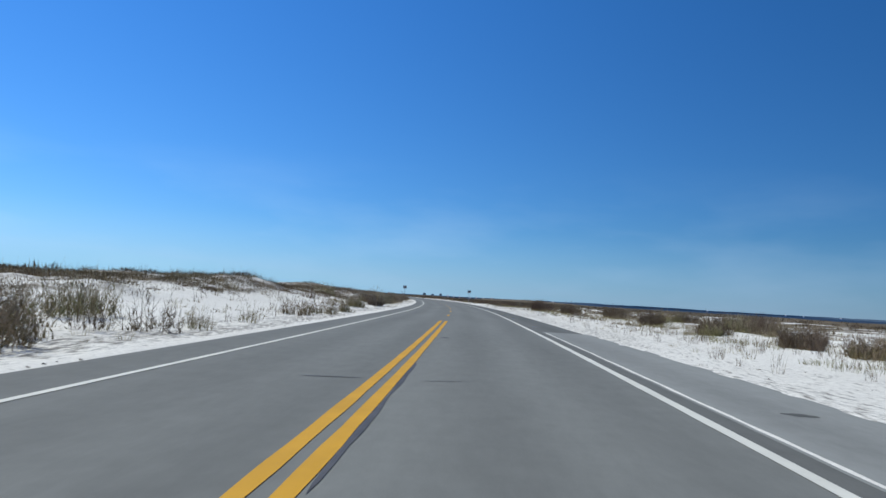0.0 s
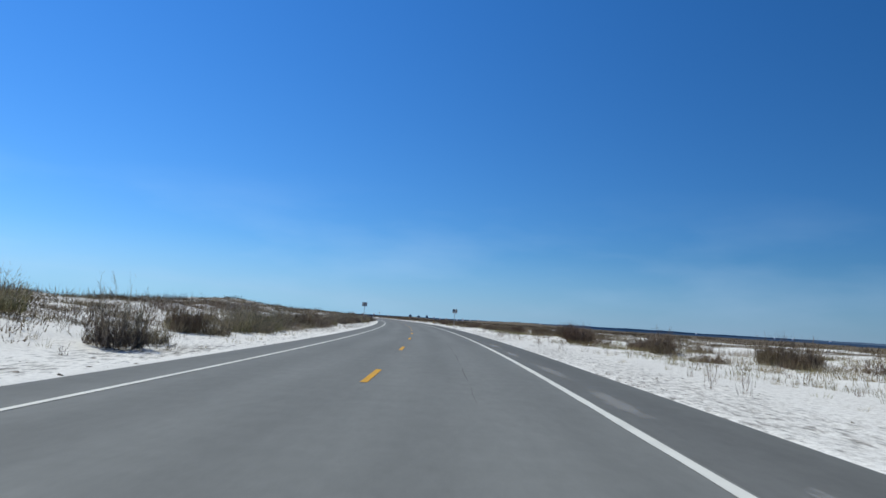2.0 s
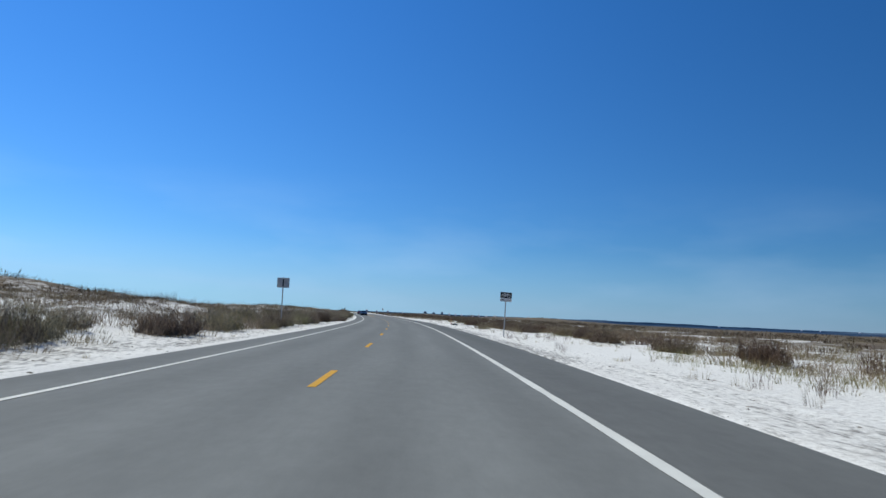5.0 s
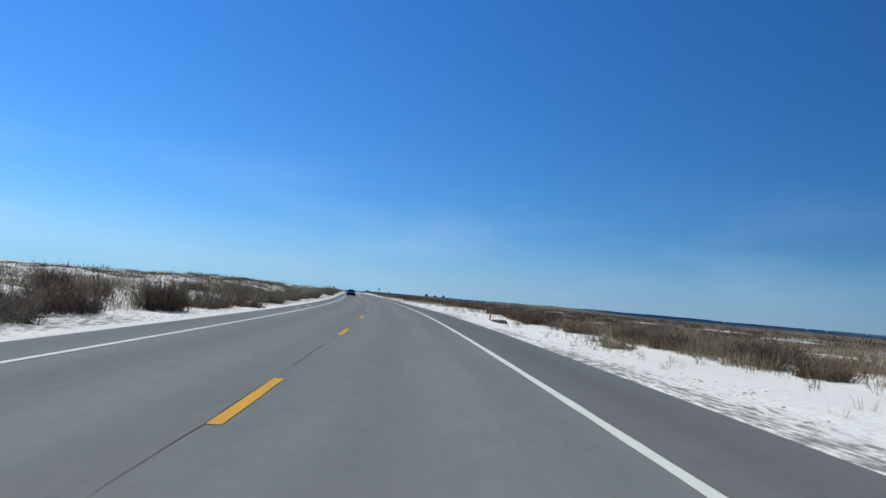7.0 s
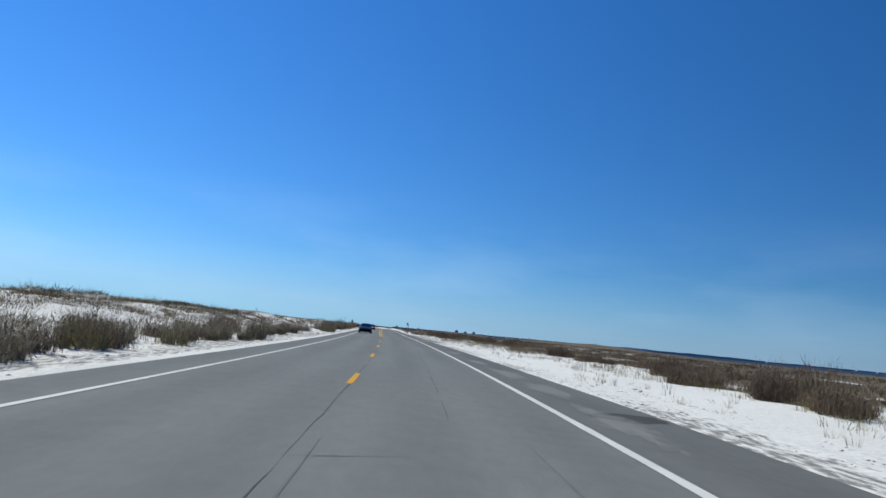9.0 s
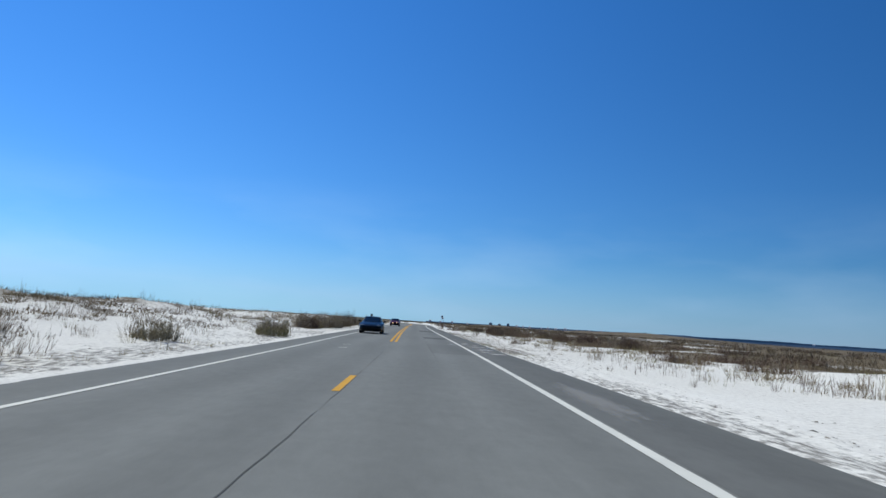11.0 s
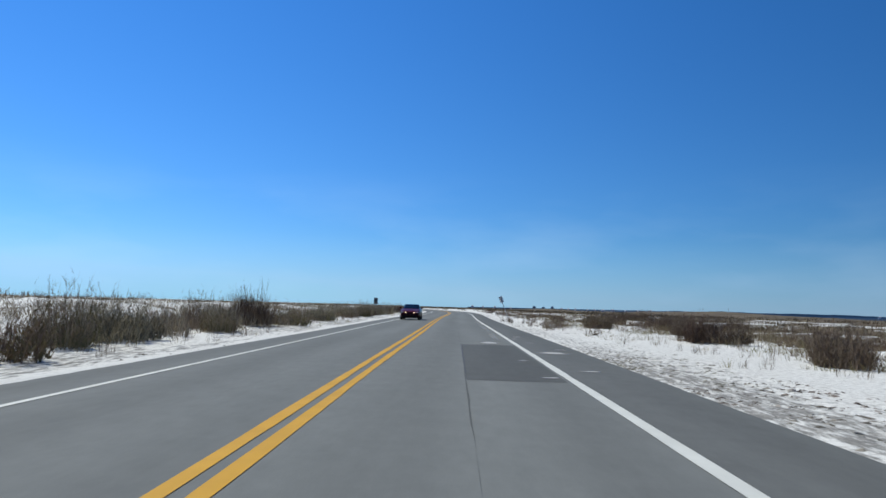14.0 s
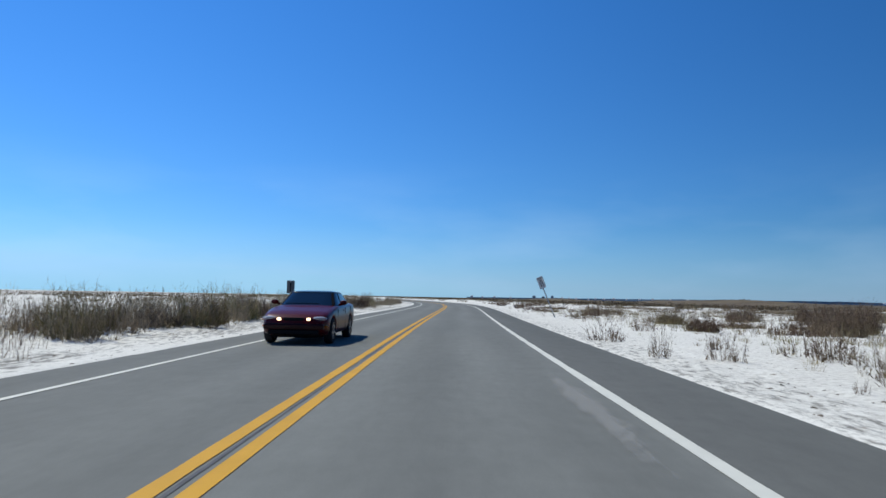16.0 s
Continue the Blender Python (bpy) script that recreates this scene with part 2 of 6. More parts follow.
TONE = (0.178, 0.183, 0.168)
M_SAND = make_sand()
M_ASPHALT = make_asphalt("asphalt", TONE, 3.0)
M_PATCH = make_asphalt("dark_asphalt_patch", (0.108, 0.110, 0.102), 7.0)
M_SHOULDER = make_asphalt("shoulder_asphalt", (0.136, 0.139, 0.128), 9.0)
M_FRESH = make_asphalt("fresh_asphalt", (0.070, 0.070, 0.068), 17.0)
M_SEAL = make_asphalt("sealed_crack", (0.118, 0.120, 0.111), 13.0)
M_PALE = make_asphalt("pale_asphalt", (0.245, 0.252, 0.235), 11.0)
M_TAR = plain("tar", (0.065, 0.065, 0.067), 0.7, 0, 0.35, 3.0)
M_RUBBER = make_asphalt("rubber_marked_asphalt", (0.155, 0.159, 0.146), 5.0)
M_WHITE = make_paint("white_road_paint", (0.70, 0.69, 0.60), TONE, 0.36)
M_YELLOW = make_paint("yellow_road_paint", (0.64, 0.33, 0.010), TONE, 0.36)
M_STEM = make_island("dry_stems", [(0.0, (0.272, 0.231, 0.177)), (0.5, (0.367, 0.315, 0.242)), (1.0, (0.47, 0.41, 0.323))])
M_BROWN = make_island("brown_stems", [(0.0, (0.150, 0.113, 0.088)), (0.5, (0.205, 0.156, 0.122)), (1.0, (0.300, 0.236, 0.184))])
M_FUZZ = make_island("brown_dry_leaves", [(0.0, (0.108, 0.081, 0.061)), (0.5, (0.155, 0.119, 0.089)), (1.0, (0.235, 0.188, 0.138))])
M_GREY = make_island("grey_dry_twigs", [(0.0, (0.150, 0.130, 0.110)), (0.5, (0.205, 0.180, 0.155)), (1.0, (0.30, 0.268, 0.228))])
M_LEAF = make_island("olive_leaves", [(0.0, (0.188, 0.173, 0.095)), (0.6, (0.27, 0.25, 0.142)), (1.0, (0.403, 0.368, 0.213))])
M_GRASS = make_island("dry_grass", [(0.0, (0.23, 0.19, 0.103)), (0.6, (0.356, 0.299, 0.167)), (1.0, (0.506, 0.437, 0.265))])
M_TAN = make_island("tan_grass", [(0.0, (0.243, 0.209, 0.109)), (0.6, (0.312, 0.267, 0.143)), (1.0, (0.392, 0.338, 0.198))])
M_OLIVE = make_island("olive_grass", [(0.0, (0.19, 0.175, 0.075)), (0.6, (0.27, 0.25, 0.11)), (1.0, (0.37, 0.34, 0.17))])
M_SCRUB = make_island("far_scrub", [(0.0, (0.139, 0.108, 0.074)), (0.6, (0.199, 0.157, 0.106)), (1.0, (0.292, 0.235, 0.155))])
M_STEEL = plain("galvanised_steel", (0.42, 0.43, 0.44), 0.45, 0.8)
M_SIGNBACK = plain("sign_back", (0.13, 0.15, 0.17), 0.6, 0.2)
M_SIGNWHITE = plain("sign_white", (0.78, 0.78, 0.77), 0.5)
M_SIGNBLACK = plain("sign_black", (0.012, 0.014, 0.020), 0.6, spec=0.12)
M_PIPE = plain("black_plastic", (0.035, 0.035, 0.037), 0.7, spec=0.2)
M_ORANGE = plain("orange_paint", (0.46, 0.13, 0.05), 0.6, 0, 0.25)
M_CLOD = make_island("wrack_and_clods", [(0.0, (0.10, 0.088, 0.072)), (0.5, (0.22, 0.20, 0.17)), (1.0, (0.46, 0.44, 0.40))])


def make_drift(name, most, stretch):
    """Blown sand: whole in the middle, broken up into grains towards its rim."""
    m, n, l, b = mat(name, 0.95, 0.0, 0.15)
    at = n.new("ShaderNodeAttribute")
    at.attribute_name = "thick"
    # drawn out across the road by the wind
    td, md, f0 = n.new("ShaderNodeTexCoord"), n.new("ShaderNodeMapping"), n.new("ShaderNodeTexNoise")
    md.inputs["Scale"].default_value = stretch
    f0.inputs["Scale"].default_value, f0.inputs["Detail"].default_value, f0.inputs["Roughness"].default_value = 1.3, 8.0, 0.65
    l.new(td.outputs["Object"], md.inputs["Vector"])
    l.new(md.outputs["Vector"], f0.inputs["Vector"])
    f = f0.outputs["Fac"]
    ad = n.new("ShaderNodeMath")
    ad.operation = "ADD"
    l.new(at.outputs["Fac"], ad.inputs[0])
    l.new(f, ad.inputs[1])
    k = ramp(n, l, ad.outputs[0], [(0.66, (0, 0, 0)), (1.2, (most, most, most))])
    b.inputs["Base Color"].default_value = (0.58, 0.565, 0.53, 1)
    tr = n.new("ShaderNodeBsdfTransparent")
    ms = n.new("ShaderNodeMixShader")
    l.new(k, ms.inputs[0])
    l.new(tr.outputs[0], ms.inputs[1])
    l.new(b.outputs[0], ms.inputs[2])
    l.new(ms.outputs[0], n["Material Output"].inputs["Surface"])
    return m


M_DRIFT = make_drift("sand_drift", 0.75, (1.2, 8.0, 1.0))
M_DUST = make_drift("sand_dust", 0.22, (5.0, 1.6, 1.0))
M_HAZED_TREES = plain("hazed_far_trees", (0.06, 0.085, 0.11), 0.9, 0, 0.3, 0.02)
tb = M_HAZED_TREES.node_tree.nodes["Principled BSDF"]      # blue haze of distance put in as tint and faint glow
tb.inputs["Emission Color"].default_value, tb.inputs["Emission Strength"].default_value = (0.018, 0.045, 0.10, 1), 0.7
M_BLDG = plain("concrete", (0.60, 0.62, 0.66), 0.8, 0, 0.1, 0.1)


def make_water():
    m, n, l, b = mat("bay_water", 0.6, 0.0, 0.05)
    f = noise_node(n, l, 0.02, 6.0)
    l.new(ramp(n, l, f, [(0.3, (0.022, 0.042, 0.072)), (0.7, (0.030, 0.054, 0.090))]), b.inputs["Base Color"])
    bump(n, l, noise_node(n, l, 0.6, 6.0), b, 0.7, 0.4)
    return m


M_WATER = make_water()

# ---- plan of the road ----
# bend of the centre line (1/km, positive to the left) every 26.3 m from s = -20 to 480
KAPPA = [1.47, 0.79, 0.11, 1.34, 0.81, 0.91, 0.59, 0.78, 1.18, 0.46, 0.54, 0.04, -0.23, 0.21, -0.56, -0.19, 1.07, 2.36, 2.50, 2.50]
S_TAB = np.arange(-400.0, 4300.0, 1.0)
k_tab = np.interp(S_TAB, np.linspace(-20, 480, 20), KAPPA, left=0.0, right=0.0) / 1000
TH_TAB = np.cumsum(k_tab)
TH_TAB -= np.interp(0, S_TAB, TH_TAB)
X_TAB, Y_TAB = np.cumsum(-np.sin(TH_TAB)), np.cumsum(np.cos(TH_TAB))
X_TAB -= np.interp(0, S_TAB, X_TAB)
Y_TAB -= np.interp(0, S_TAB, Y_TAB)
TH_MEAN = radians(8.0)
L_LINE, R_LINE, L_EDGE = -3.13, 3.73, -4.30


def heading(s):
    return np.interp(s, S_TAB, TH_TAB)


def plan(s, o):
    """World x, y of the place s metres along the centre line and o metres to its right."""
    s, o = np.asarray(s, float), np.asarray(o, float)
    t, near = heading(s), np.clip(o, -120, 120)
    x = np.interp(s, S_TAB, X_TAB) + near * np.cos(t) + (o - near) * math.cos(TH_MEAN)
    y = np.interp(s, S_TAB, Y_TAB) + near * np.sin(t) + (o - near) * math.sin(TH_MEAN)
    return x, y


def r_edge(s):
    return np.interp(s, [0, 20, 60, 130, 200, 255, 330], [6.0, 5.85, 5.45, 5.75, 5.8, 5.25, 5.35])


LATTICE = np.random.RandomState(5).rand(256, 256)


def vnoise(x, y):
    x, y = np.asarray(x, float), np.asarray(y, float)
    i, j = np.floor(x).astype(int), np.floor(y).astype(int)
    u, v = x - i, y - j
    u, v = u * u * (3 - 2 * u), v * v * (3 - 2 * v)
    i0, i1, j0, j1 = i % 256, (i + 1) % 256, j % 256, (j + 1) % 256
    a0 = LATTICE[i0, j0] * (1 - u) + LATTICE[i1, j0] * u
    a1 = LATTICE[i0, j1] * (1 - u) + LATTICE[i1, j1] * u
    return a0 * (1 - v) + a1 * v


def fbm(x, y, octaves=4):
    t, amp, tot = 0.0, 1.0, 0.0
    for k in range(octaves):
        t = t + amp * vnoise(x * 2 ** k + 17.3 * k, y * 2 ** k + 9.1 * k)
        tot += amp
        amp *= 0.5
    return t / tot


def smooth(v, a, b):
    u = np.clip((v - a) / (b - a), 0, 1)
    return u * u * (3 - 2 * u)


MOUNDS = ((58.0, 790.0, 26.0, 60.0, 3.0), (104.0, 800.0, 30.0, 60.0, 1.8), (20.0, 830.0, 16.0, 60.0, 1.6), (-60.0, 860.0, 30.0, 50.0, 1.8))      # x, y, lengths, height


def ground_z(s, o):
    s, o = np.asarray(s, float), np.asarray(o, float)
    dl, dr = L_EDGE - o, o - r_edge(s)
    d = np.maximum(dl, dr)
    n1 = fbm(s / 0.45, o / 0.45, 3)
    n2 = fbm(s / 5.0, o / 5.0, 3)
    n3 = fbm(s / 22.0 + 40, o / 22.0, 3)
    z = -0.08 + 0.09 * smooth(d + 0.26 * (n2 - 0.5) + 0.28 * (n1 - 0.5), -0.25, 0.12)
    # clods and ruts on the verges
    z = z + smooth(d, 0.05, 0.5) * (n1 - 0.5) * (0.035 + 0.05 * (1 - smooth(d, 1.0, 3.5)))
    # wheel ruts along the right verge
    rut = np.abs(((dr + 0.5 * (fbm(s / 14.0, s * 0 + 2.0, 2) - 0.5)) % 0.75) - 0.37) / 0.37
    z = z - 0.035 * smooth(rut, 0.55, 1.0) * smooth(dr, 0.3, 0.7) * (1 - smooth(dr, 2.2, 3.2)) * smooth(n2, 0.35, 0.5)
    # the dune ridge along the left side
    amp = np.interp(s, [-50, 0, 20, 30, 40, 48, 58, 62, 75, 90, 105, 130, 150, 165, 215, 228, 245, 262, 285, 340, 360, 400, 450],
                    [0.9, 0.75, 0.70, 0.75, 1.2, 1.5, 1.3, 1.05, 0.9, 0.9, 1.15, 1.05, 1.0, 0.70, 0.70, 0.95, 1.05, 1.15, 0.70, 0.70, 0.70, 0.35, 0.3])
    left = amp * smooth(dl, 1.2, 11.5) * (0.6 + 0.8 * n3) + smooth(dl, 2, 7) * 0.9 * (n2 - 0.45) + smooth(dl, 5, 10) * 0.55 * (fbm(s / 1.8 + 3, o / 1.8, 2) - 0.5)
    left = left - 0.6 * smooth(dl, 25, 120) * amp
    # hummocks behind the first ridge, and two higher dunes
    left = left + 0.7 * smooth(dl, 14, 24) * (1 - smooth(dl, 70, 140)) * (fbm(s / 8.0 + 5, o / 8.0 + 3, 3) - 0.5)
    left = left - 0.55 * smooth(dl, 18, 32) * np.interp(s, [280, 320], [1.0, 0.35])
    for hs, ho, ls, lo, hh in ((156, -31, 13, 8, 1.9), (345, -44, 12, 8, 0.8)):
        left = left + hh * np.exp(-((s - hs) / ls) ** 2 - ((o - ho) / lo) ** 2)
    right = -0.06 * smooth(dr, 0.5, 20) + smooth(dr, 2.5, 10) * 0.55 * (n2 - 0.5) - 0.36 * smooth(dr, 18, 120)
    right = right + 0.7 * smooth(dr, 12, 30) * (n3 - 0.5) + 0.35 * smooth(dr, 8, 16) * (fbm(s / 7.0 + 61, o / 7.0, 2) - 0.5) - 3.0 * smooth(dr, 260, 360)
    # low scrubby dunes far ahead, beside the bay
    x, y = plan(s, o)
    for hx, hy, lx, ly, hh in MOUNDS:
        right = right + hh * np.exp(-((x - hx) / lx) ** 2 - ((y - hy) / ly) ** 2)
    return z + np.where(dl > 0, left, 0) + np.where(dr > 0, right, 0)


def cover(s, o):
    """How thickly the ground is overgrown, 0 to 1."""
    dl, dr = L_EDGE - np.asarray(o, float), np.asarray(o, float) - r_edge(s)
    s = np.asarray(s, float)
    k = smooth(np.maximum(dl, dr), 25, 70)
    n = (1 - k) * fbm(s / 7.0 + 80, np.asarray(o, float) / 7.0, 4) + k * fbm(s / 60.0 + 80, np.asarray(o, float) / 60.0, 4)
    left = smooth(dl, 0.9, 2.6) * smooth(n + 0.05, 0.36, 0.58)
    left = left * (1 - 0.8 * smooth(s, 236, 248) * (1 - smooth(s, 284, 292)) * np.maximum(smooth(dl, 4, 5), 1 - smooth(s, 268, 274)))
    thick = np.interp(s, [184, 198, 335, 355], [0.0, 0.11, 0.11, -0.03])      # the flats are more overgrown further on
    right = smooth(dr, 3.0, 8.0) * smooth(n + (0.07 + thick) * smooth(dr, 5, 20 - 80 * np.maximum(thick, 0)) + np.interp(s, [335, 355], [0.0, 0.13]) * smooth(dr, 22, 36) + 0.34 * smooth(dr, 50, 110), 0.42, 0.58)
    return np.where(dl > 0, left, np.where(dr > 0, right, 0))


def slope_patches(s, o):
    """Ragged patches of low dark growth on the dune slopes left of the road, 0 to 1."""
    s, o = np.asarray(s, float), np.asarray(o, float)
    dl = L_EDGE - o
    p = smooth(fbm(s / 3.2 + 17, o / 1.7 + 5, 4), 0.47, 0.55) * smooth(dl - np.interp(s, [50, 65], [2.6, 0.0]), 3.2, 5.5) * (1 - smooth(dl, 14, 22)) * np.interp(s, [6, 16, 255, 268], [0, 1, 1, 0.25])
    mound = np.exp(-((s - 279.6) / 2.2) ** 4 - ((o + 11.3) / 1.1) ** 4)
    return np.clip(np.maximum(p, mound), 0, 1)


def place(s, o, dz=0.0):
    x, y = plan(s, o)
    return float(x), float(y), float(ground_z(s, o)) + dz


# ---- building helpers ----


def mesh_arrays(name, verts, loops, sizes, material):
    me = bpy.data.meshes.new(name)
    me.vertices.add(len(verts))
    me.vertices.foreach_set("co", np.ascontiguousarray(verts, np.float32).ravel())
    me.loops.add(len(loops))
    me.loops.foreach_set("vertex_index", np.ascontiguousarray(loops, np.int32))
    me.polygons.add(len(sizes))
    starts = np.concatenate([[0], np.cumsum(sizes)[:-1]]).astype(np.int32)
    me.polygons.foreach_set("loop_start", starts)
    me.polygons.foreach_set("loop_total", np.asarray(sizes, np.int32))
    me.polygons.foreach_set("use_smooth", np.zeros(len(sizes), bool))
    me.update(calc_edges=True)
    me.materials.append(material)
    return me


def part(name, bm, material, parent=None, label="", smooth_faces=False):
    me = bpy.data.meshes.new(name)
    bm.to_mesh(me)
    bm.free()
    me.materials.append(material)
    if smooth_faces:
        for p in me.polygons:
            p.use_smooth = True
    ob = new(name, me)
    ob.parent = parent
    if label:
        ob["label"] = label
    return ob


def box(bm, x0, x1, y0, y1, z0, z1, bevel=0.0):
    g = bmesh.ops.create_cube(bm, size=1.0)
    for v in g["verts"]:
        v.co = Vector(((x0 + x1) / 2 + v.co.x * (x1 - x0), (y0 + y1) / 2 + v.co.y * (y1 - y0), (z0 + z1) / 2 + v.co.z * (z1 - z0)))
    if bevel:
        es = {e for v in g["verts"] for e in v.link_edges}
        bmesh.ops.bevel(bm, geom=list(es), offset=bevel, segments=2, affect="EDGES", profile=0.5)
    return g


def tube(bm, p0, p1, r0, r1=None, seg=10):
    p0, p1 = Vector(p0), Vector(p1)
    m = Matrix.Translation((p0 + p1) / 2) @ (p1 - p0).to_track_quat("Z", "Y").to_matrix().to_4x4()
    bmesh.ops.create_cone(bm, cap_ends=True, segments=seg, radius1=r0, radius2=r0 if r1 is None else r1, depth=(p1 - p0).length, matrix=m)


def blades(base, az, lean, length, width, bend=0.25):
    """Arrays of thin tapering blades: five corners and two faces each."""
    n = len(base)
    d = np.stack([np.cos(az) * np.sin(lean), np.sin(az) * np.sin(lean), np.cos(lean)], 1)
    out = np.stack([np.cos(az), np.sin(az), np.zeros(n)], 1)
    fa = RNG.rand(n) * math.pi
    side = np.stack([np.cos(fa), np.sin(fa), np.zeros(n)], 1) * (width[:, None] / 2)
    mid = base + d * (length * 0.55)[:, None]
    tip = base + d * length[:, None] + (out * bend - np.array([0, 0, 0.4 * bend])) * (length * np.sin(lean + 0.25))[:, None]
    v = np.stack([base - side, base + side, mid - side * 0.8, mid + side * 0.8, tip], 1).reshape(-1, 3)
    i = (np.arange(n) * 5)[:, None]
    loops = (i + np.array([0, 1, 3, 2, 2, 3, 4])[None]).ravel()
    return v, loops, np.tile([4, 3], n), mid, tip


RNG = np.random.RandomState(11)


def slivers(base, az, lean, length, width):
    """Arrays of thin single triangles: twigs and leaves."""
    n = len(base)
    d = np.stack([np.cos(az) * np.sin(lean), np.sin(az) * np.sin(lean), np.cos(lean)], 1)
    fa = RNG.rand(n) * math.pi
    side = np.stack([np.cos(fa), np.sin(fa), np.zeros(n)], 1) * (width[:, None] / 2)
    tip = base + d * length[:, None]
    v = np.stack([base - side, base + side, tip], 1).reshape(-1, 3)
    return v, np.arange(n * 3), np.full(n, 3), tip


def join_blades(name, sets, material):
    vs, ls, ss, off = [], [], [], 0
    for v, l, s in sets:
        vs.append(v), ls.append(l + off), ss.append(s)
        off += len(v)
    return mesh_arrays(name, np.concatenate(vs), np.concatenate(ls), np.concatenate(ss), material)


# ---- ground, water, road ----


def grow(a, b, step, factor):
    out, v = [], a
    while v < b:
        out.append(v)
        step *= factor
        v += step
    return out + [b]


def build_ground():
    far = grow(12.0, 4000.0, 0.32, 1.13)
    right = np.concatenate([np.arange(4.4, 8.0, 0.18), np.arange(8.0, 12.0, 0.30), far])
    left = -np.concatenate([np.arange(3.7, 7.0, 0.2), np.arange(7.0, 12.0, 0.3), far])[::-1]
    cols = np.concatenate([left, [0.0], right])
    rows = np.concatenate([-np.array(grow(6.0, 300.0, 1.0, 1.2))[::-1], np.arange(-5.6, 420, 0.56), grow(420.4, 4000.0, 0.5, 1.07)])
    S, O = np.meshgrid(rows, cols, indexing="ij")
    X, Y = plan(S, O)
    Z = ground_z(S, O)
    nr, nc = S.shape
    idx = np.arange(nr * nc).reshape(nr, nc)
    quads = np.stack([idx[:-1, :-1], idx[:-1, 1:], idx[1:, 1:], idx[1:, :-1]], -1).reshape(-1, 4)
    me = mesh_arrays("ground", np.stack([X, Y, Z], -1).reshape(-1, 3), quads.ravel(), np.full(len(quads), 4), M_SAND)
    at = me.attributes.new("cover", "FLOAT", "POINT")
    gap = np.maximum(L_EDGE - O, O - r_edge(S))
    flats = cover(S, O) * (np.interp(S, [184, 198, 335, 355], [0.40, 0.60, 0.60, 0.40]) * smooth(gap, 6, 16) + np.interp(S, [335, 355], [0.15, 0.30]) * smooth(gap, 16, 45) + 0.4 * smooth(gap, 90, 200))
    flats = np.maximum(flats, 0.9 * np.minimum(1, sum(1.6 * np.exp(-((X - hx) / lx) ** 2 - ((Y - hy) / ly) ** 2) for hx, hy, lx, ly, _ in MOUNDS)))
    dunes = np.maximum(0.45 * cover(S, O) * smooth(gap, 40, 90), 0.46 * smooth(Z, 0.6, 1.25) * smooth(gap, 3, 6))
    dunes = np.maximum(dunes, 0.42 * slope_patches(S, O))
    at.data.foreach_set("value", np.where(O < 0, dunes, flats).astype(np.float32).ravel())
    dr, dl = O - r_edge(S), L_EDGE - O
    blot = smooth(fbm(S / 6.0 + 50, O / 1.5, 3), 0.35, 0.6)
    near = np.interp(S, [0, 110, 130, 245, 258, 300, 312], [1.5, 1.5, 0.5, 0.5, 0.9, 0.9, 0.7])
    wide = np.interp(S, [0, 110, 130, 245, 258, 300, 312], [6.0, 6.0, 1.9, 1.9, 4.2, 4.2, 2.6])
    band = smooth(dr, -0.25, 0.0) * (1 - 0.85 * np.clip((dr - near) / (wide - near), 0, 1)) * np.interp(S, [0, 110, 130, 245, 258, 300, 314, 340], [0.62, 0.62, 0.86, 0.80, 0.92, 0.90, 0.70, 0.62])
    band = np.maximum(band, 0.8 * smooth(dl, 0.1, 0.5) * (1 - smooth(dl, 1.2, 5.0))) * (0.62 + 0.38 * blot)
    # weight of the verge streaks, litter and painted rut shade together
    at = me.attributes.new("wrack", "FLOAT", "POINT")
    at.data.foreach_set("value", band.astype(np.float32).ravel())
    at = me.attributes.new("trodden", "FLOAT", "POINT")
    walked = smooth(dr, -0.2, 0.2) * (1 - smooth(dr, 5.5, 10)) * np.interp(S, [0, 15, 40, 110, 130, 245, 256, 345], [0.5, 0.5, 0.8, 0.8, 0.30, 0.30, 0.85, 0.6])
    at.data.foreach_set("value", np.maximum(walked, 0.22 * smooth(dl, -0.2, 0.2) * (1 - smooth(dl, 2.0, 4.0))).astype(np.float32).ravel())
    lay = me.uv_layers.new(name="UVMap")
    lay.data.foreach_set("uv", np.stack([O, S], -1).reshape(-1, 2)[quads.ravel()].astype(np.float32).ravel())
    me.polygons.foreach_set("use_smooth", np.ones(len(quads), bool))
    return tagged(new("ground", me), "white quartz sand dunes and verges with dry litter", "ground", kind="structure")


def strip(name, rows, o_of, z, material, thick=0.0):
    """A strip along the road between two offsets, o_of(s) -> (o0, o1), with skirts of the given thickness."""
    rows = np.asarray(rows, float)
    o0, o1 = o_of(rows)
    o0, o1 = np.broadcast_to(o0, rows.shape), np.broadcast_to(o1, rows.shape)
    vs, uv = [], []
    cols = [(o0, z - thick), (o0, z), (o1, z), (o1, z - thick)] if thick else [(o0, z), (o1, z)]
    for o, h in cols:
        x, y = plan(rows, o)
        vs.append(np.stack([x, y, np.full(len(rows), h)], 1))
        uv.append(np.stack([o, rows], 1))
    V, U = np.stack(vs, 1), np.stack(uv, 1)
    nr, nc = V.shape[:2]
    idx = np.arange(nr * nc).reshape(nr, nc)
    q = np.stack([idx[:-1, :-1], idx[:-1, 1:], idx[1:, 1:], idx[1:, :-1]], -1).reshape(-1, 4)
    me = mesh_arrays(name, V.reshape(-1, 3), q.ravel(), np.full(len(q), 4), material)
    lay = me.uv_layers.new(name="UVMap")
    lay.data.foreach_set("uv", U.reshape(-1, 2)[q.ravel()].astype(np.float32).ravel())
    return me


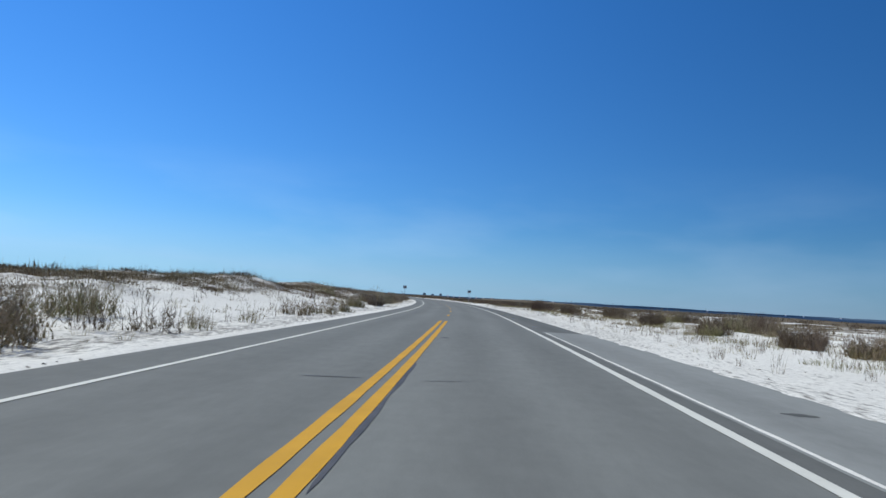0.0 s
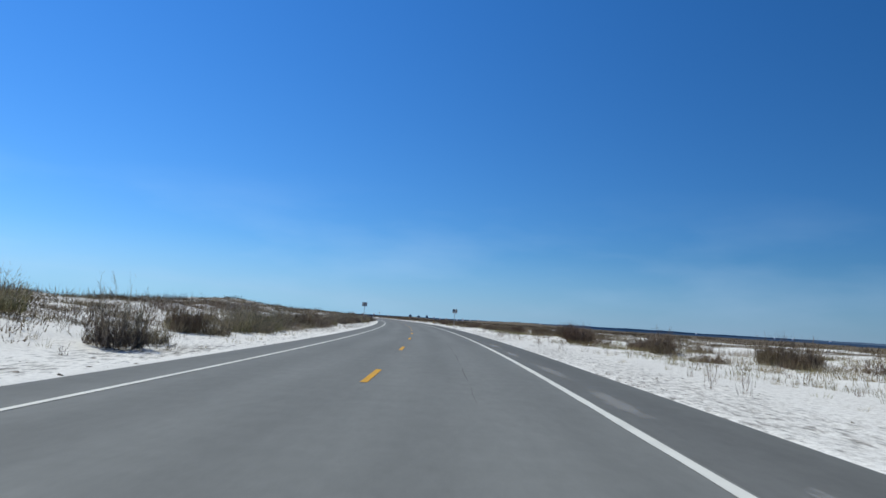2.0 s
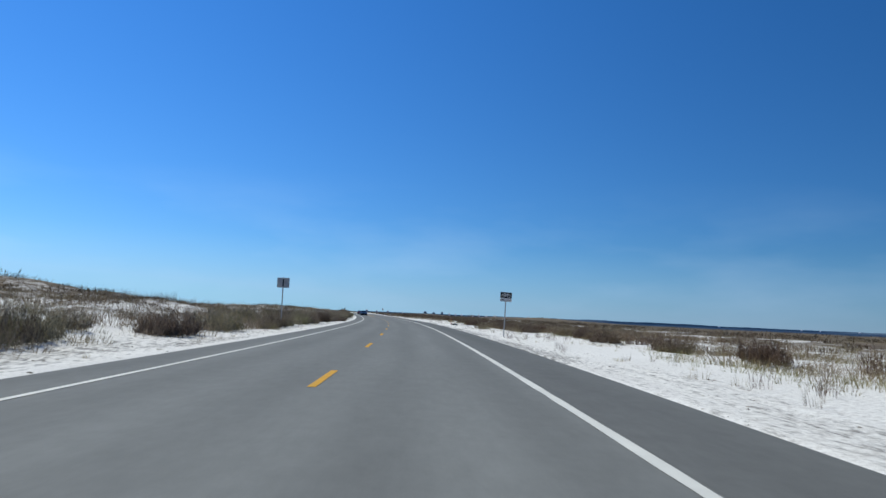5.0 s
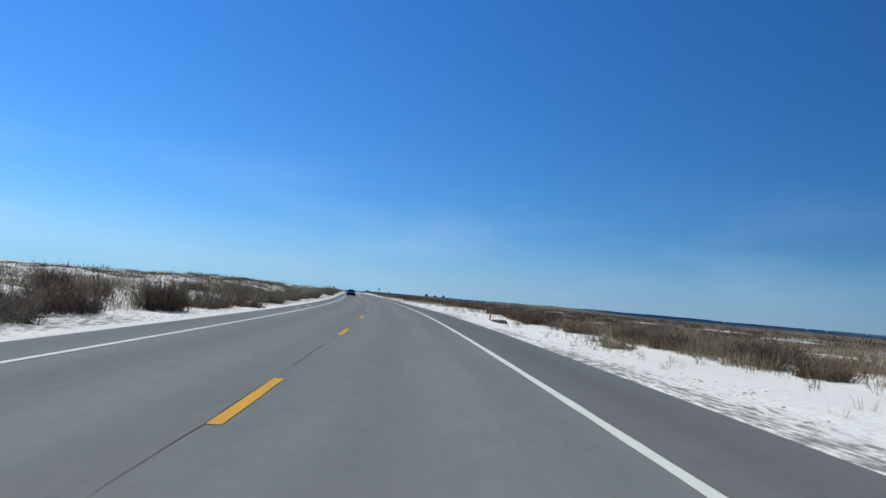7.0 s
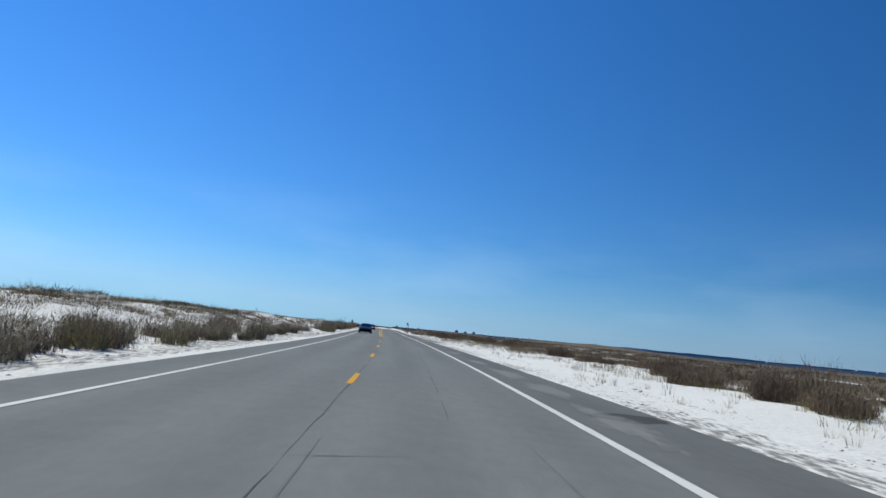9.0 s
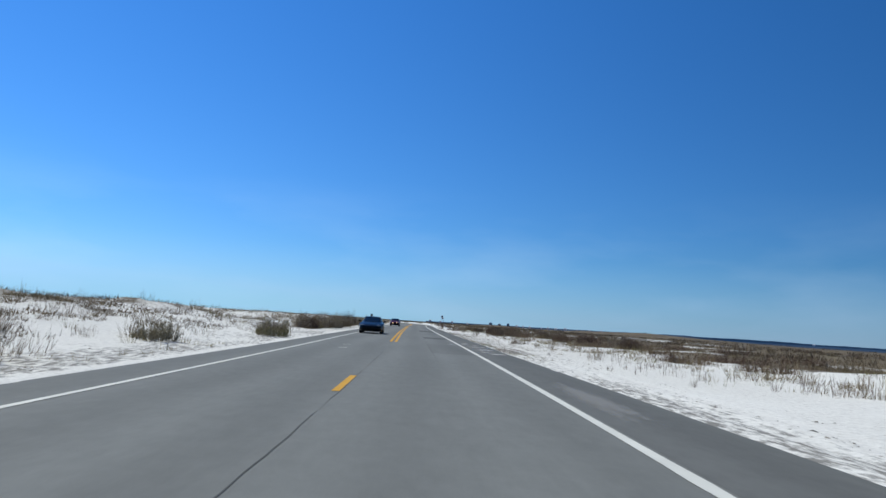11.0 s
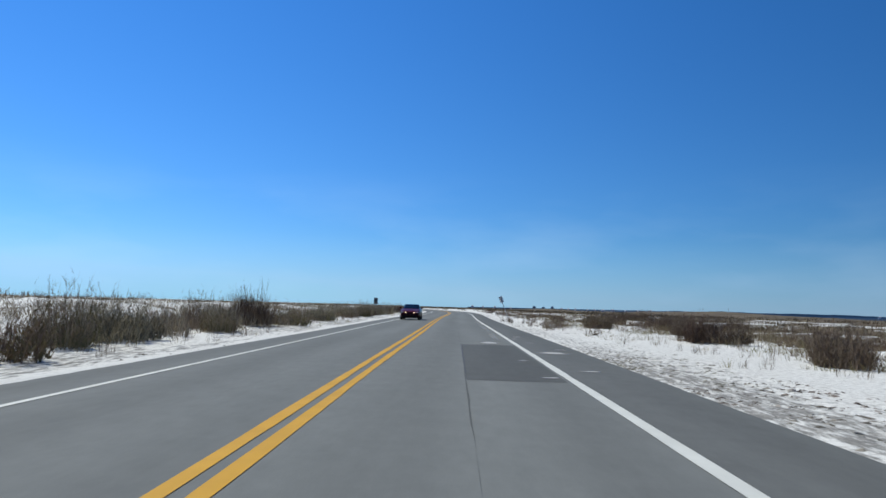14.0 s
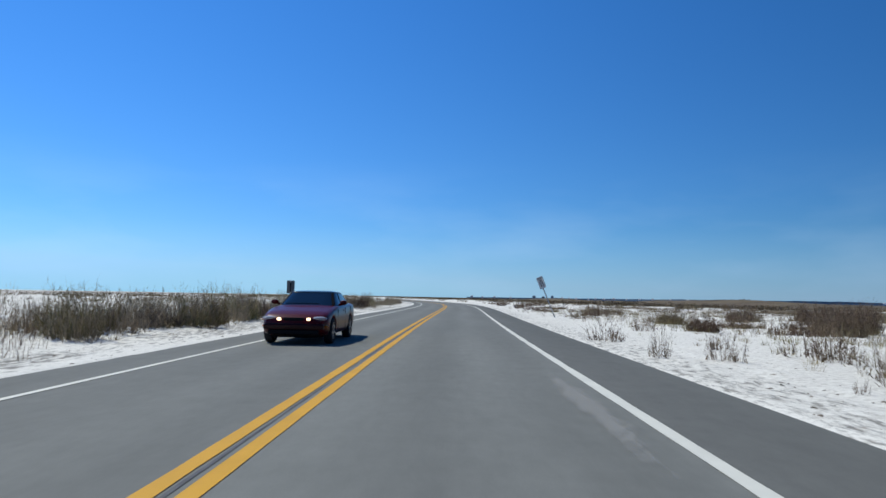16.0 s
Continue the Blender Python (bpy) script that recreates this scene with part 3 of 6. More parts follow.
ground = build_ground()
wb = bmesh.new()
box(wb, 60, 4500, -1500, 4500, -3.2, -1.35)
water = tagged(part("water", wb, M_WATER), "dark blue bay water beyond the dunes", "water", kind="structure")
water.location = (30, 0, 0)

ROWS = np.arange(-30, 601, 1.0)
road = tagged(new("road", strip("road", ROWS, lambda s: (L_EDGE + 0 * s, r_edge(s)), 0.0, M_ASPHALT, 0.12)), "worn grey asphalt two-lane road with sandy edges", "road", kind="structure")


def marking(name, s0, s1, oc, width, material, label, z=0.006, wob=0.012, shift=((0, 0),)):
    n = max(3, int((s1 - s0) / 0.75) + 1)
    rows = np.linspace(s0, s1, n)

    def edges(s):
        w = width / 2 + wob * (fbm(s / 0.9 + oc * 9, s * 0 + oc, 2) - 0.5)
        c = oc + np.interp(s, [p[0] for p in shift], [p[1] for p in shift])
        return c - w, c + w
    ob = tagged(new(name, strip(name, rows, edges, z, material)), label, kind="structure")
    return ob


marking("edge_line", -30, 600, L_LINE, 0.108, M_WHITE, "worn white edge line painted on asphalt")
marking("edge_line", -30, 600, R_LINE, 0.155, M_WHITE, "worn white edge line painted on asphalt", wob=0.03, shift=((0, 0.05), (25, 0.03), (50, -0.02), (90, 0.0), (245, -0.03), (285, 0.02), (330, 0.02)))
for off in (-0.133, 0.133):
    marking("centre_line", -30, 33.0, off, 0.147, M_YELLOW, "solid yellow centre line painted on asphalt", wob=0.03)
    marking("centre_line", 262.4, 600, off, 0.147, M_YELLOW, "solid yellow centre line painted on asphalt", wob=0.03, shift=((262, 0.13), (283, 0.07), (303, 0.055), (322, 0.10), (340, 0.11)))
for k in range(17):
    marking("centre_dash", 41.95 + 12.192 * k, 45.0 + 12.192 * k, 0.0, 0.13, M_YELLOW, "short yellow centre dash painted on asphalt")

# ---- details of the road ----


def pave_piece(name, s0, s1, o0, o1, material, label, z=0.003, ragged=0.03, step=0.4, taper=0.0):
    rows = np.linspace(s0, s1, max(3, int((s1 - s0) / step) + 1))

    def edges(s):
        n = ragged * 2 * (fbm(s / 0.7, s * 0 + o0, 3) - 0.5)
        m = ragged * 2 * (fbm(s / 0.7, s * 0 + o1 + 7, 3) - 0.5)
        k = np.clip(np.minimum(s - s0, s1 - s) / taper, 0.03, 1) if taper else 1.0
        c = (o0 + o1) / 2
        return c + (o0 + n - c) * k, c + (o1 + m - c) * k
    return tagged(new(name, strip(name, rows, edges, z, material)), label, kind="structure")


def seam(s0, o0, s1, o1, width, label="dark sealed seam in the asphalt", wander=0.08, tar=False, z=0.0047):
    """A wandering sealed crack from one place on the road to another."""
    n = max(6, int(math.hypot(s1 - s0, o1 - o0) / 0.25))
    t = np.linspace(0, 1, n)
    ss, oo = s0 + (s1 - s0) * t, o0 + (o1 - o0) * t
    along = abs(s1 - s0) > abs(o1 - o0)
    wob = 0.45 * wander * (fbm(t * n / 4.0 + s0, t * 0 + o0, 4) - 0.5)
    w = 0.6 * width * np.maximum(0.05, 2.6 * fbm(t * n / 6.0 + o0, t * 0 + s0, 3) - 0.55) / 2
    w[0] = w[-1] = 0.002
    if along:
        a, b = plan(ss, oo + wob - w), plan(ss, oo + wob + w)
    else:
        a, b = plan(ss + wob - w, oo), plan(ss + wob + w, oo)
    V = np.stack([np.stack([a[0], a[1]], 1), np.stack([b[0], b[1]], 1)], 1)
    V = np.concatenate([V, np.full((n, 2, 1), z)], 2)
    i = np.arange(n - 1) * 2
    q = np.stack([i, i + 1, i + 3, i + 2], 1)
    return tagged(new("tar_seam", mesh_arrays("tar_seam", V.reshape(-1, 3), q.ravel(), np.full(len(q), 4), M_SEAL if along and not tar else M_TAR)), label, kind="structure")


def blob(name, s, o, ls, lo, material, label, z=0.007, seed=0):
    """A thin ragged patch lying on the road."""
    n = 36
    t = np.linspace(0, 2 * math.pi, n, endpoint=False)
    r = 0.45 + 1.1 * fbm(np.cos(t) * 1.6 + seed * 3.1 + 20, np.sin(t) * 1.6 + 20, 4)
    x, y = plan(s + ls / 2 * r * np.sin(t), o + lo / 2 * r * np.cos(t))
    cx, cy = plan(s, o)
    V = np.concatenate([np.stack([x, y, np.full(n, z)], 1), [[float(cx), float(cy), z]]])
    i = np.arange(n)
    q = np.stack([i, (i + 1) % n, np.full(n, n)], 1)
    me = mesh_arrays(name, V, q.ravel(), np.full(n, 3), material)
    at = me.attributes.new("thick", "FLOAT", "POINT")
    at.data.foreach_set("value", np.append(np.zeros(n), 0.75).astype(np.float32))
    return tagged(new(name, me), label, kind="structure")


# paler overlay on the shoulder at the start, with blown sand along its seam
pave_piece("shoulder_overlay", -30, 27.3, 4.12, 6.1, M_PALE, "paler grey asphalt overlay on the shoulder", 0.0052, 0.02)
pave_piece("sand_line", -30, 26.5, 4.17, 4.23, M_SAND, "line of blown sand along a shoulder seam", 0.007, 0.03)
shoulder = tagged(new("shoulder", strip("shoulder", np.arange(-30, 601, 1.0), lambda s: (R_LINE + 0.09 + 0.02 * fbm(s / 2.0, s * 0, 2), r_edge(s) - 0.004), 0.0025, M_SHOULDER)), "darker asphalt shoulder beside the edge line", "road shoulder", kind="structure")
# dark repair patches
pave_piece("dark_patch", 299.2, 309.8, 1.95, 3.62, M_PATCH, "dark asphalt repair patch in the lane", 0.003, 0.02)
pave_piece("dark_patch", 272.6, 276.9, 1.95, 3.62, M_PATCH, "dark asphalt repair patch in the lane", 0.003, 0.02)
pave_piece("dark_patch", 252.0, 262.3, 1.88, 3.62, M_RUBBER, "dark asphalt repair patch in the lane", 0.003, 0.03)
blob("dark_patch", 198.6, 5.0, 1.3, 1.5, M_FRESH, "ragged dark asphalt patch on the shoulder", 0.006, 12)
blob("oil_stain", 8.5, 5.2, 0.28, 0.4, M_PATCH, "dark stain on the pale shoulder", 0.008, 3)
blob("oil_stain", 19.8, 0.47, 0.35, 0.25, M_TAR, "small dark stain on the asphalt", 0.005, 4)
blob("oil_stain", 284.5, 0.35, 0.2, 0.10, M_TAR, "small dark stain on the asphalt", 0.005, 5)
# cracks and tar seams
seam(246, 1.93, 310.5, 1.93, 0.030, wander=0.05)
seam(310.5, 1.90, 330, 1.86, 0.012, wander=0.06)
seam(52, 1.90, 76, 1.93, 0.03, wander=0.12)
seam(299.2, 1.95, 309.8, 1.93, 0.05, wander=0.05, tar=True, z=0.0054)
seam(140, -0.12, 196, 0.02, 0.022, wander=0.10)
seam(196, 0.0, 262, 0.10, 0.022, wander=0.10)
seam(64, -0.1, 90, -0.1, 0.02, wander=0.10)
seam(254.4, -3.0, 254.5, 1.3, 0.05, wander=0.06, z=0.0051)
seam(309.9, 1.95, 309.8, 3.6, 0.03, wander=0.03, z=0.0051)
seam(9.3, -1.2, 9.5, -0.25, 0.10, wander=0.03)
seam(9.5, 0.46, 9.8, 1.25, 0.10, wander=0.03)
seam(192.9, 0.05, 193.5, 1.6, 0.05, wander=0.04)
seam(262.3, 1.9, 262.4, 3.6, 0.04, wander=0.03, z=0.0051)
seam(276.9, 1.95, 277.0, 3.6, 0.05, wander=0.03, z=0.0051)
seam(196, 1.68, 225, 2.2, 0.03, wander=0.10)
seam(316, 0.09, 372, 0.11, 0.05, wander=0.05, tar=True)
seam(4.0, 0.245, 12.0, 0.235, 0.09, "ragged dark crack beside the yellow line", wander=0.06, tar=True)
# dark tyre marks
pave_piece("tyre_mark", 176.0, 194.0, 0.17, 0.24, M_RUBBER, "dark rubber tyre mark on the asphalt", 0.0035, 0.05, taper=7.0)
pave_piece("tyre_mark", 176.5, 195.0, 2.46, 2.53, M_RUBBER, "dark rubber tyre mark on the asphalt", 0.0035, 0.05, taper=7.0)
# white marks in the oncoming lane and the bike lane
for s, o in ((252.1, -1.5), (255.2, -1.66)):
    pave_piece("road_mark", s - 0.06, s + 0.06, o - 0.18, o + 0.18, M_WHITE, "short white bar painted across the lane", 0.0065, 0.004)
pave_piece("road_mark", 182.2, 182.9, -3.68, -3.50, M_WHITE, "short white bar painted in the bike lane", 0.0065, 0.01)
pave_piece("road_mark", 186.2, 186.7, -4.15, -3.95, M_WHITE, "short white bar painted in the bike lane", 0.0065, 0.01)


def ring(bm, cx, cy, r, w, z, m=None, n=24):
    m = m or Matrix()
    a = [bm.verts.new(m @ Vector((cx + (r + w / 2) * math.cos(t), cy + (r + w / 2) * math.sin(t), z))) for t in (2 * math.pi * i / n for i in range(n))]
    b = [bm.verts.new(m @ Vector((cx + (r - w / 2) * math.cos(t), cy + (r - w / 2) * math.sin(t), z))) for t in (2 * math.pi * i / n for i in range(n))]
    for i in range(n):
        bm.faces.new((a[i], a[(i + 1) % n], b[(i + 1) % n], b[i]))


def bar(bm, x0, y0, x1, y1, w, z, m=None):
    m = m or Matrix()
    d = Vector((x1 - x0, y1 - y0, 0)).normalized()
    n = Vector((-d.y, d.x, 0)) * w / 2
    bm.faces.new([bm.verts.new(m @ (Vector((x, y, z)) + k)) for x, y, k in ((x0, y0, n), (x0, y0, -n), (x1, y1, -n), (x1, y1, n))])


def bicycle(bm, size, w, z, m=None):
    """The bicycle pictogram, in its own x-y plane, size across."""
    k = size / 1.7
    for cx in (-0.5, 0.5):
        ring(bm, cx * k, 0, 0.32 * k, w, z, m)
    for p in ((-0.5, 0, -0.22, 0.38), (-0.22, 0.38, 0.3, 0.36), (-0.5, 0, 0.02, -0.02), (0.02, -0.02, 0.3, 0.36), (0.02, -0.02, -0.25, 0.45), (0.5, 0, 0.26, 0.52), (0.26, 0.52, 0.42, 0.55), (-0.36, 0.46, -0.14, 0.46)):
        bar(bm, *[v * k for v in p], w, z, m)


def lane_bicycle(s, o):
    bm = bmesh.new()
    x, y = plan(s, o)
    bicycle(bm, 1.1, 0.09, 0.0)
    ob = part("bike_marking", bm, M_WHITE)
    ob.matrix_world = Matrix.Translation((float(x), float(y), 0.0062)) @ Matrix.Rotation(float(heading(s)) + math.pi / 2, 4, "Z") @ Matrix.Diagonal((1, 0.62, 1, 1))
    return tagged(ob, "white bicycle symbol painted in the bike lane", "road marking", kind="structure")


lane_bicycle(188.9, -3.62)

# sand blown across the shoulder
rs = np.random.RandomState(77)
DRIFTS = ((267.1, 4.3, 1.3, 0.6), (265.0, 4.15, 0.9, 0.7), (263.4, 3.25, 0.8, 0.7), (264.2, 4.7, 0.7, 0.9), (258.2, 4.6, 1.6, 1.6), (254.2, 4.7, 1.4, 1.2), (261.5, 4.6, 1.2, 1.4), (311.0, 2.9, 2.0, 0.9), (306.5, 4.4, 1.2, 1.2), (274.0, 4.25, 0.35, 0.9), (256.2, 4.5, 0.35, 1.3), (257.4, 4.4, 0.3, 1.2), (255.2, 4.3, 0.6, 0.8),
          (259.0, 4.5, 0.3, 1.2), (260.6, 4.4, 0.35, 1.1), (262.0, 4.2, 0.3, 0.9), (263.2, 3.3, 0.3, 0.6), (299.8, 3.4, 0.25, 0.5), (301.2, 4.4, 0.3, 0.6), (311.4, 4.3, 0.3, 0.7), (307.9, 4.8, 0.25, 0.8), (316.1, 4.3, 0.5, 0.7), (314.0, 4.0, 0.8, 0.4), (303.5, 3.3, 0.2, 0.4))
for i, (s, o, ls, lo) in enumerate(DRIFTS):
    blob("sand_drift", s, o, ls, lo, M_DRIFT, "thin white sand drift on the shoulder", 0.0085 + 0.0004 * i, i)
DUST = ((46.0, 4.3, 5.0, 0.5), (53.0, 4.2, 6.0, 0.55), (60.0, 4.25, 7.0, 0.6), (68.0, 4.2, 6.0, 0.5), (76.0, 4.3, 7.0, 0.7), (84.0, 4.2, 5.0, 0.5), (198.0, 4.5, 7.0, 1.1), (203.5, 4.7, 7.0, 1.3), (209.0, 4.6, 8.0, 1.3), (216.0, 4.5, 8.0, 1.0),
        (226.0, 4.4, 8.0, 0.9), (238.0, 4.4, 8.0, 0.8), (316.0, 3.3, 9.0, 0.5), (326.0, 3.35, 9.0, 0.45), (335.0, 3.3, 8.0, 0.4), (289.0, 3.3, 5.0, 0.4), (32.0, 4.3, 4.0, 0.5))
for i, (s, o, ls, lo) in enumerate(DUST):
    blob("sand_drift", s, o, ls, lo, M_DUST, "faint sand dust along the edge line", 0.0210 + 0.0003 * i, 70 + i)

# ---- plants ----


def shrub_meshes(seed, leafy, n=110, k=7, stems=M_STEM, spread=1.0, fine=1.0, heart=None, blade=1.0):
    """Branch and leaf meshes of one dry scrub bush, 1 m across and 1 m tall."""
    RNG.seed(seed)
    az = RNG.rand(n) * 2 * math.pi
    q = np.sqrt(RNG.rand(n))
    r = 0.42 * q
    base = np.stack([r * np.cos(az), r * np.sin(az), np.full(n, -0.06)], 1)
    lean = 0.02 + spread * (0.22 * q * RNG.rand(n) + 0.12 * RNG.rand(n))
    ln = (0.40 + 0.62 * RNG.rand(n) ** 1.4) * (1.0 - 0.22 * q * q)
    v, l, s, _, tip = blades(base, az + 1.2 * (RNG.rand(n) - 0.5), lean, ln, fine * (0.006 + 0.005 * RNG.rand(n)), 0.14)
    sets = [(v, l, s)]
    # side branches, then twigs at all angles
    m = n * k
    t = RNG.rand(m)[:, None] * 0.80 + 0.15
    b2 = np.repeat(base, k, 0) * (1 - t) + np.repeat(tip, k, 0) * t
    az2 = np.repeat(az, k) + 4.4 * (RNG.rand(m) - 0.5)
    v, l, s, t2 = slivers(b2, az2, 0.08 + 0.75 * RNG.rand(m), 0.10 + 0.18 * RNG.rand(m), fine * (0.006 + 0.004 * RNG.rand(m)))
    sets.append((v, l, s))
    for _ in range(2):
        t = RNG.rand(m)[:, None] * 0.8 + 0.15
        b4 = b2 * (1 - t) + t2 * t
        v, l, s, _ = slivers(b4, az2 + 4.5 * (RNG.rand(m) - 0.5), 0.15 + 1.1 * RNG.rand(m), 0.05 + 0.11 * RNG.rand(m), fine * (0.005 + 0.004 * RNG.rand(m)))
        sets.append((v, l, s))
    crown = join_blades("branches", sets, stems)
    # the dense heart of old twigs and dry leaves
    m = int(900 * leafy)
    pick = RNG.randint(0, n * k, m)
    t = RNG.rand(m)[:, None]
    b3 = b2[pick] * (1 - t) + t2[pick] * t
    b3[:, 2] = np.maximum(b3[:, 2] * (0.10 + 0.75 * RNG.rand(m)), 0.0)
    v, l, s, _ = slivers(b3, RNG.rand(m) * 6.3, 0.05 + 0.9 * RNG.rand(m), 0.08 + 0.11 * RNG.rand(m), fine * blade * (0.014 + 0.016 * RNG.rand(m)))
    return crown, join_blades("foliage", [(v, l, s)], heart or (M_LEAF if stems is M_STEM else M_FUZZ))


SHRUBS = [shrub_meshes(100 + i, f, n, k, M_STEM, 0.8) for i, (f, n, k) in enumerate(((0.8, 100, 6), (0.3, 64, 6), (1.1, 100, 6), (0.35, 70, 6), (0.9, 100, 6), (0.25, 56, 6), (0.6, 84, 6)))]
SHRUBS += [shrub_meshes(200 + i, 0.10, 30, 5, (M_STEM, M_BROWN, M_BROWN)[i], 0.45) for i in range(3)]      # sparse ones: few upright sprigs
SHRUBS += [shrub_meshes(300 + i, f, n=100, k=7, stems=M_BROWN, spread=1.5, blade=0.62) for i, f in enumerate((2.5, 2.2, 2.6, 2.1, 2.3))]      # browner ones
SHRUBS += [shrub_meshes(320 + i, f, n=84, k=6, spread=1.0, heart=M_GREY, blade=0.75) for i, f in enumerate((1.7, 1.4, 1.55))]      # grey-hearted ones
FAR_SHRUBS = [shrub_meshes(400 + i, 0.5, 42, 5, M_STEM, 1.0, 0.85) for i in range(4)] + [shrub_meshes(410 + i, 0.6, 42, 5, M_BROWN, 1.4, 0.85) for i in range(4)]      # lighter ones for the rows behind
LABELS = ("dense brown scrub bush with bare twigs on sand", "twiggy grey-brown coastal shrub on white sand", "olive-brown dune shrub with dry branches")
FOOT = []      # where the bushes stand, for the grass at their feet


def shrub(s, o, width, height, kind=0):
    x, y, z = place(s, o)
    ob = new("shrub")
    st, lf = SHRUBS[kind % len(SHRUBS)]
    for nm, me in (("branchwork", st), ("foliage", lf)):
        c = new(nm, me)
        c.parent = ob
    ob.location = (x, y, z - 0.03)
    ob.rotation_euler = (0, 0, (s * 1.7 + o) % 6.28)
    kx = 0.8 + 0.5 * ((s * 7.13 + o * 3.7) % 1.0)
    ob.scale = (width * kx, width / kx, height)
    if not 7 <= kind < 10:
        FOOT.append((s, o, width))
    return tagged(ob, LABELS[kind % 3] if kind < 7 else "sparse bare sprigs of a dune shrub on sand" if kind < 10 else "rounded dark brown shrub of dense bare twigs on sand" if kind < 15 else "grey upright shrub of dense bare twigs on sand", "shrub", "shrubs beside the road")


def thicket(s, o, width, height, seed):
    """A clump of bushes, width along and across, each an object of its own."""
    rs = np.random.RandomState(seed)
    n = max(1, int(round(width / 1.15)))
    w = min(1.5, width / n * 1.25)
    for i in range(n):
        ds = (i + 0.5 - n / 2) * width / n + rs.uniform(-0.15, 0.15)
        shrub(s + ds, o + np.sign(o) * abs(rs.uniform(0, 0.35 * width)), w * rs.uniform(0.85, 1.15), height * rs.uniform(0.75, 1.15), 7 + rs.randint(3) if height < (1.02 if s > 318 and o > 0 else 0.72) or 13 < s < 25 and -8 < o < 0 else (12, 2, 10, 11, 13)[rs.randint(5)] if o > 9.8 and s < 80 else 10 + rs.randint(5) if o > 9.8 else (0, 2, 15, 10, 16, 17)[rs.randint(6)] if s > 272 else (15, 16, 17, 15, 16, 0, 2)[rs.randint(7)] if s > 190 else (15, 16, 17, 0, 2, 12, 6)[rs.randint(7)] if s > 50 else (1, 3, 5, 15, 6, 1, 16)[rs.randint(7)])


# s, o, width, height of the clumps nearest the road
LEFT_NEAR = ((9.9, -5.9, 1.3, 1.05), (8.2, -6.6, 1.5, 1.2), (11.5, -7.2, 1.6, 1.1), (14.2, -6.7, 0.9, 1.0), (15.0, -5.8, 1.0, 0.95), (16.7, -5.3, 0.6, 0.6), (17.4, -5.9, 0.7, 0.8), (21.5, -5.6, 0.8, 0.7),
             (29.6, -5.9, 1.5, 0.9), (33.3, -5.7, 1.4, 1.05), (13.2, -8.6, 2.2, 1.2), (17.2, -8.8, 2.2, 1.15), (37.4, -5.5, 0.6, 1.0), (48.7, -6.6, 2.0, 1.0), (45.2, -7.4, 2.2, 0.58), (46.6, -9.4, 2.4, 0.58), (51.8, -8.2, 2.4, 0.58), (53.6, -10.0, 2.2, 0.58), (58.6, -6.3, 1.5, 2.0), (60.9, -6.4, 1.1, 0.9), (62.0, -11.2, 1.7, 1.1))
LEFT_MID = ((67.7, -7.7, 2.0, 1.25), (72.0, -7.4, 1.8, 1.1), (76.4, -8.0, 2.0, 1.3), (77.7, -7.1, 1.5, 1.1), (81.6, -7.2, 2.0, 1.2), (87.2, -7.4, 2.4, 1.2), (92.0, -7.0, 2.4, 1.0), (97.0, -7.0, 2.6, 1.0),
            (104, -7.2, 3.0, 1.1), (112, -7.0, 3.2, 1.1), (121, -7.2, 3.0, 1.1), (129, -6.8, 2.4, 1.0), (135, -6.6, 2.6, 1.1), (141, -5.9, 1.4, 0.75), (144.6, -6.1, 1.5, 0.95), (149.3, -6.3, 2.0, 1.2))
LEFT_FAR = ((155.5, -6.3, 2.4, 1.1), (159.4, -5.9, 1.4, 0.95), (163.4, -6.2, 2.2, 1.0), (168.6, -6.0, 2.3, 1.0), (173.5, -5.9, 2.4, 1.0), (177.9, -5.4, 1.2, 0.9), (181.8, -6.0, 2.0, 1.1), (186.3, -5.7, 2.4, 1.05),
            (190.6, -5.9, 2.2, 1.0), (198.4, -5.7, 1.2, 1.1), (200.4, -6.2, 1.6, 1.05), (203.8, -6.1, 2.9, 1.05), (206.6, -6.9, 1.6, 1.0), (208.1, -5.9, 0.6, 1.0), (211.1, -6.6, 1.1, 0.95), (213.3, -6.0, 0.5, 0.62), (214.4, -6.4, 2.2, 1.0), (216.6, -8.0, 0.9, 0.75), (216.5, -5.5, 0.6, 0.66), (218.8, -5.4, 0.8, 1.05), (223.3, -7.4, 2.8, 0.95), (228, -6.6, 2.6, 1.05), (231.5, -6.2, 2.0, 1.0), (238, -6.4, 2.2, 1.0), (248, -6.6, 1.6, 0.9))
LEFT_END = ((258.7, -5.4, 1.1, 1.1), (267.1, -7.1, 1.1, 0.75), (277.3, -7.7, 1.0, 0.55), (279.6, -6.9, 2.0, 1.0), (281.0, -6.4, 3.2, 1.0), (284.2, -6.6, 2.2, 1.05), (287.4, -6.5, 2.2, 1.05), (290.7, -5.7, 0.9, 0.95), (291.8, -7.2, 1.8, 1.2), (297.5, -6.5, 1.8, 1.15),
            (299.6, -6.1, 1.4, 1.2), (303.2, -6.8, 2.0, 1.3), (306.2, -6.6, 2.0, 1.3), (312.9, -6.6, 1.8, 1.3), (319.0, -7.2, 2.6, 1.6), (321.5, -6.2, 1.5, 0.9), (314.8, -8.0, 2.2, 1.2), (329.4, -7.9, 1.8, 0.95), (331.5, -6.7, 2.2, 1.15), (338.6, -7.6, 1.6, 0.95), (343.5, -7.1, 1.2, 1.2), (349.0, -7.4, 2.6, 1.15))
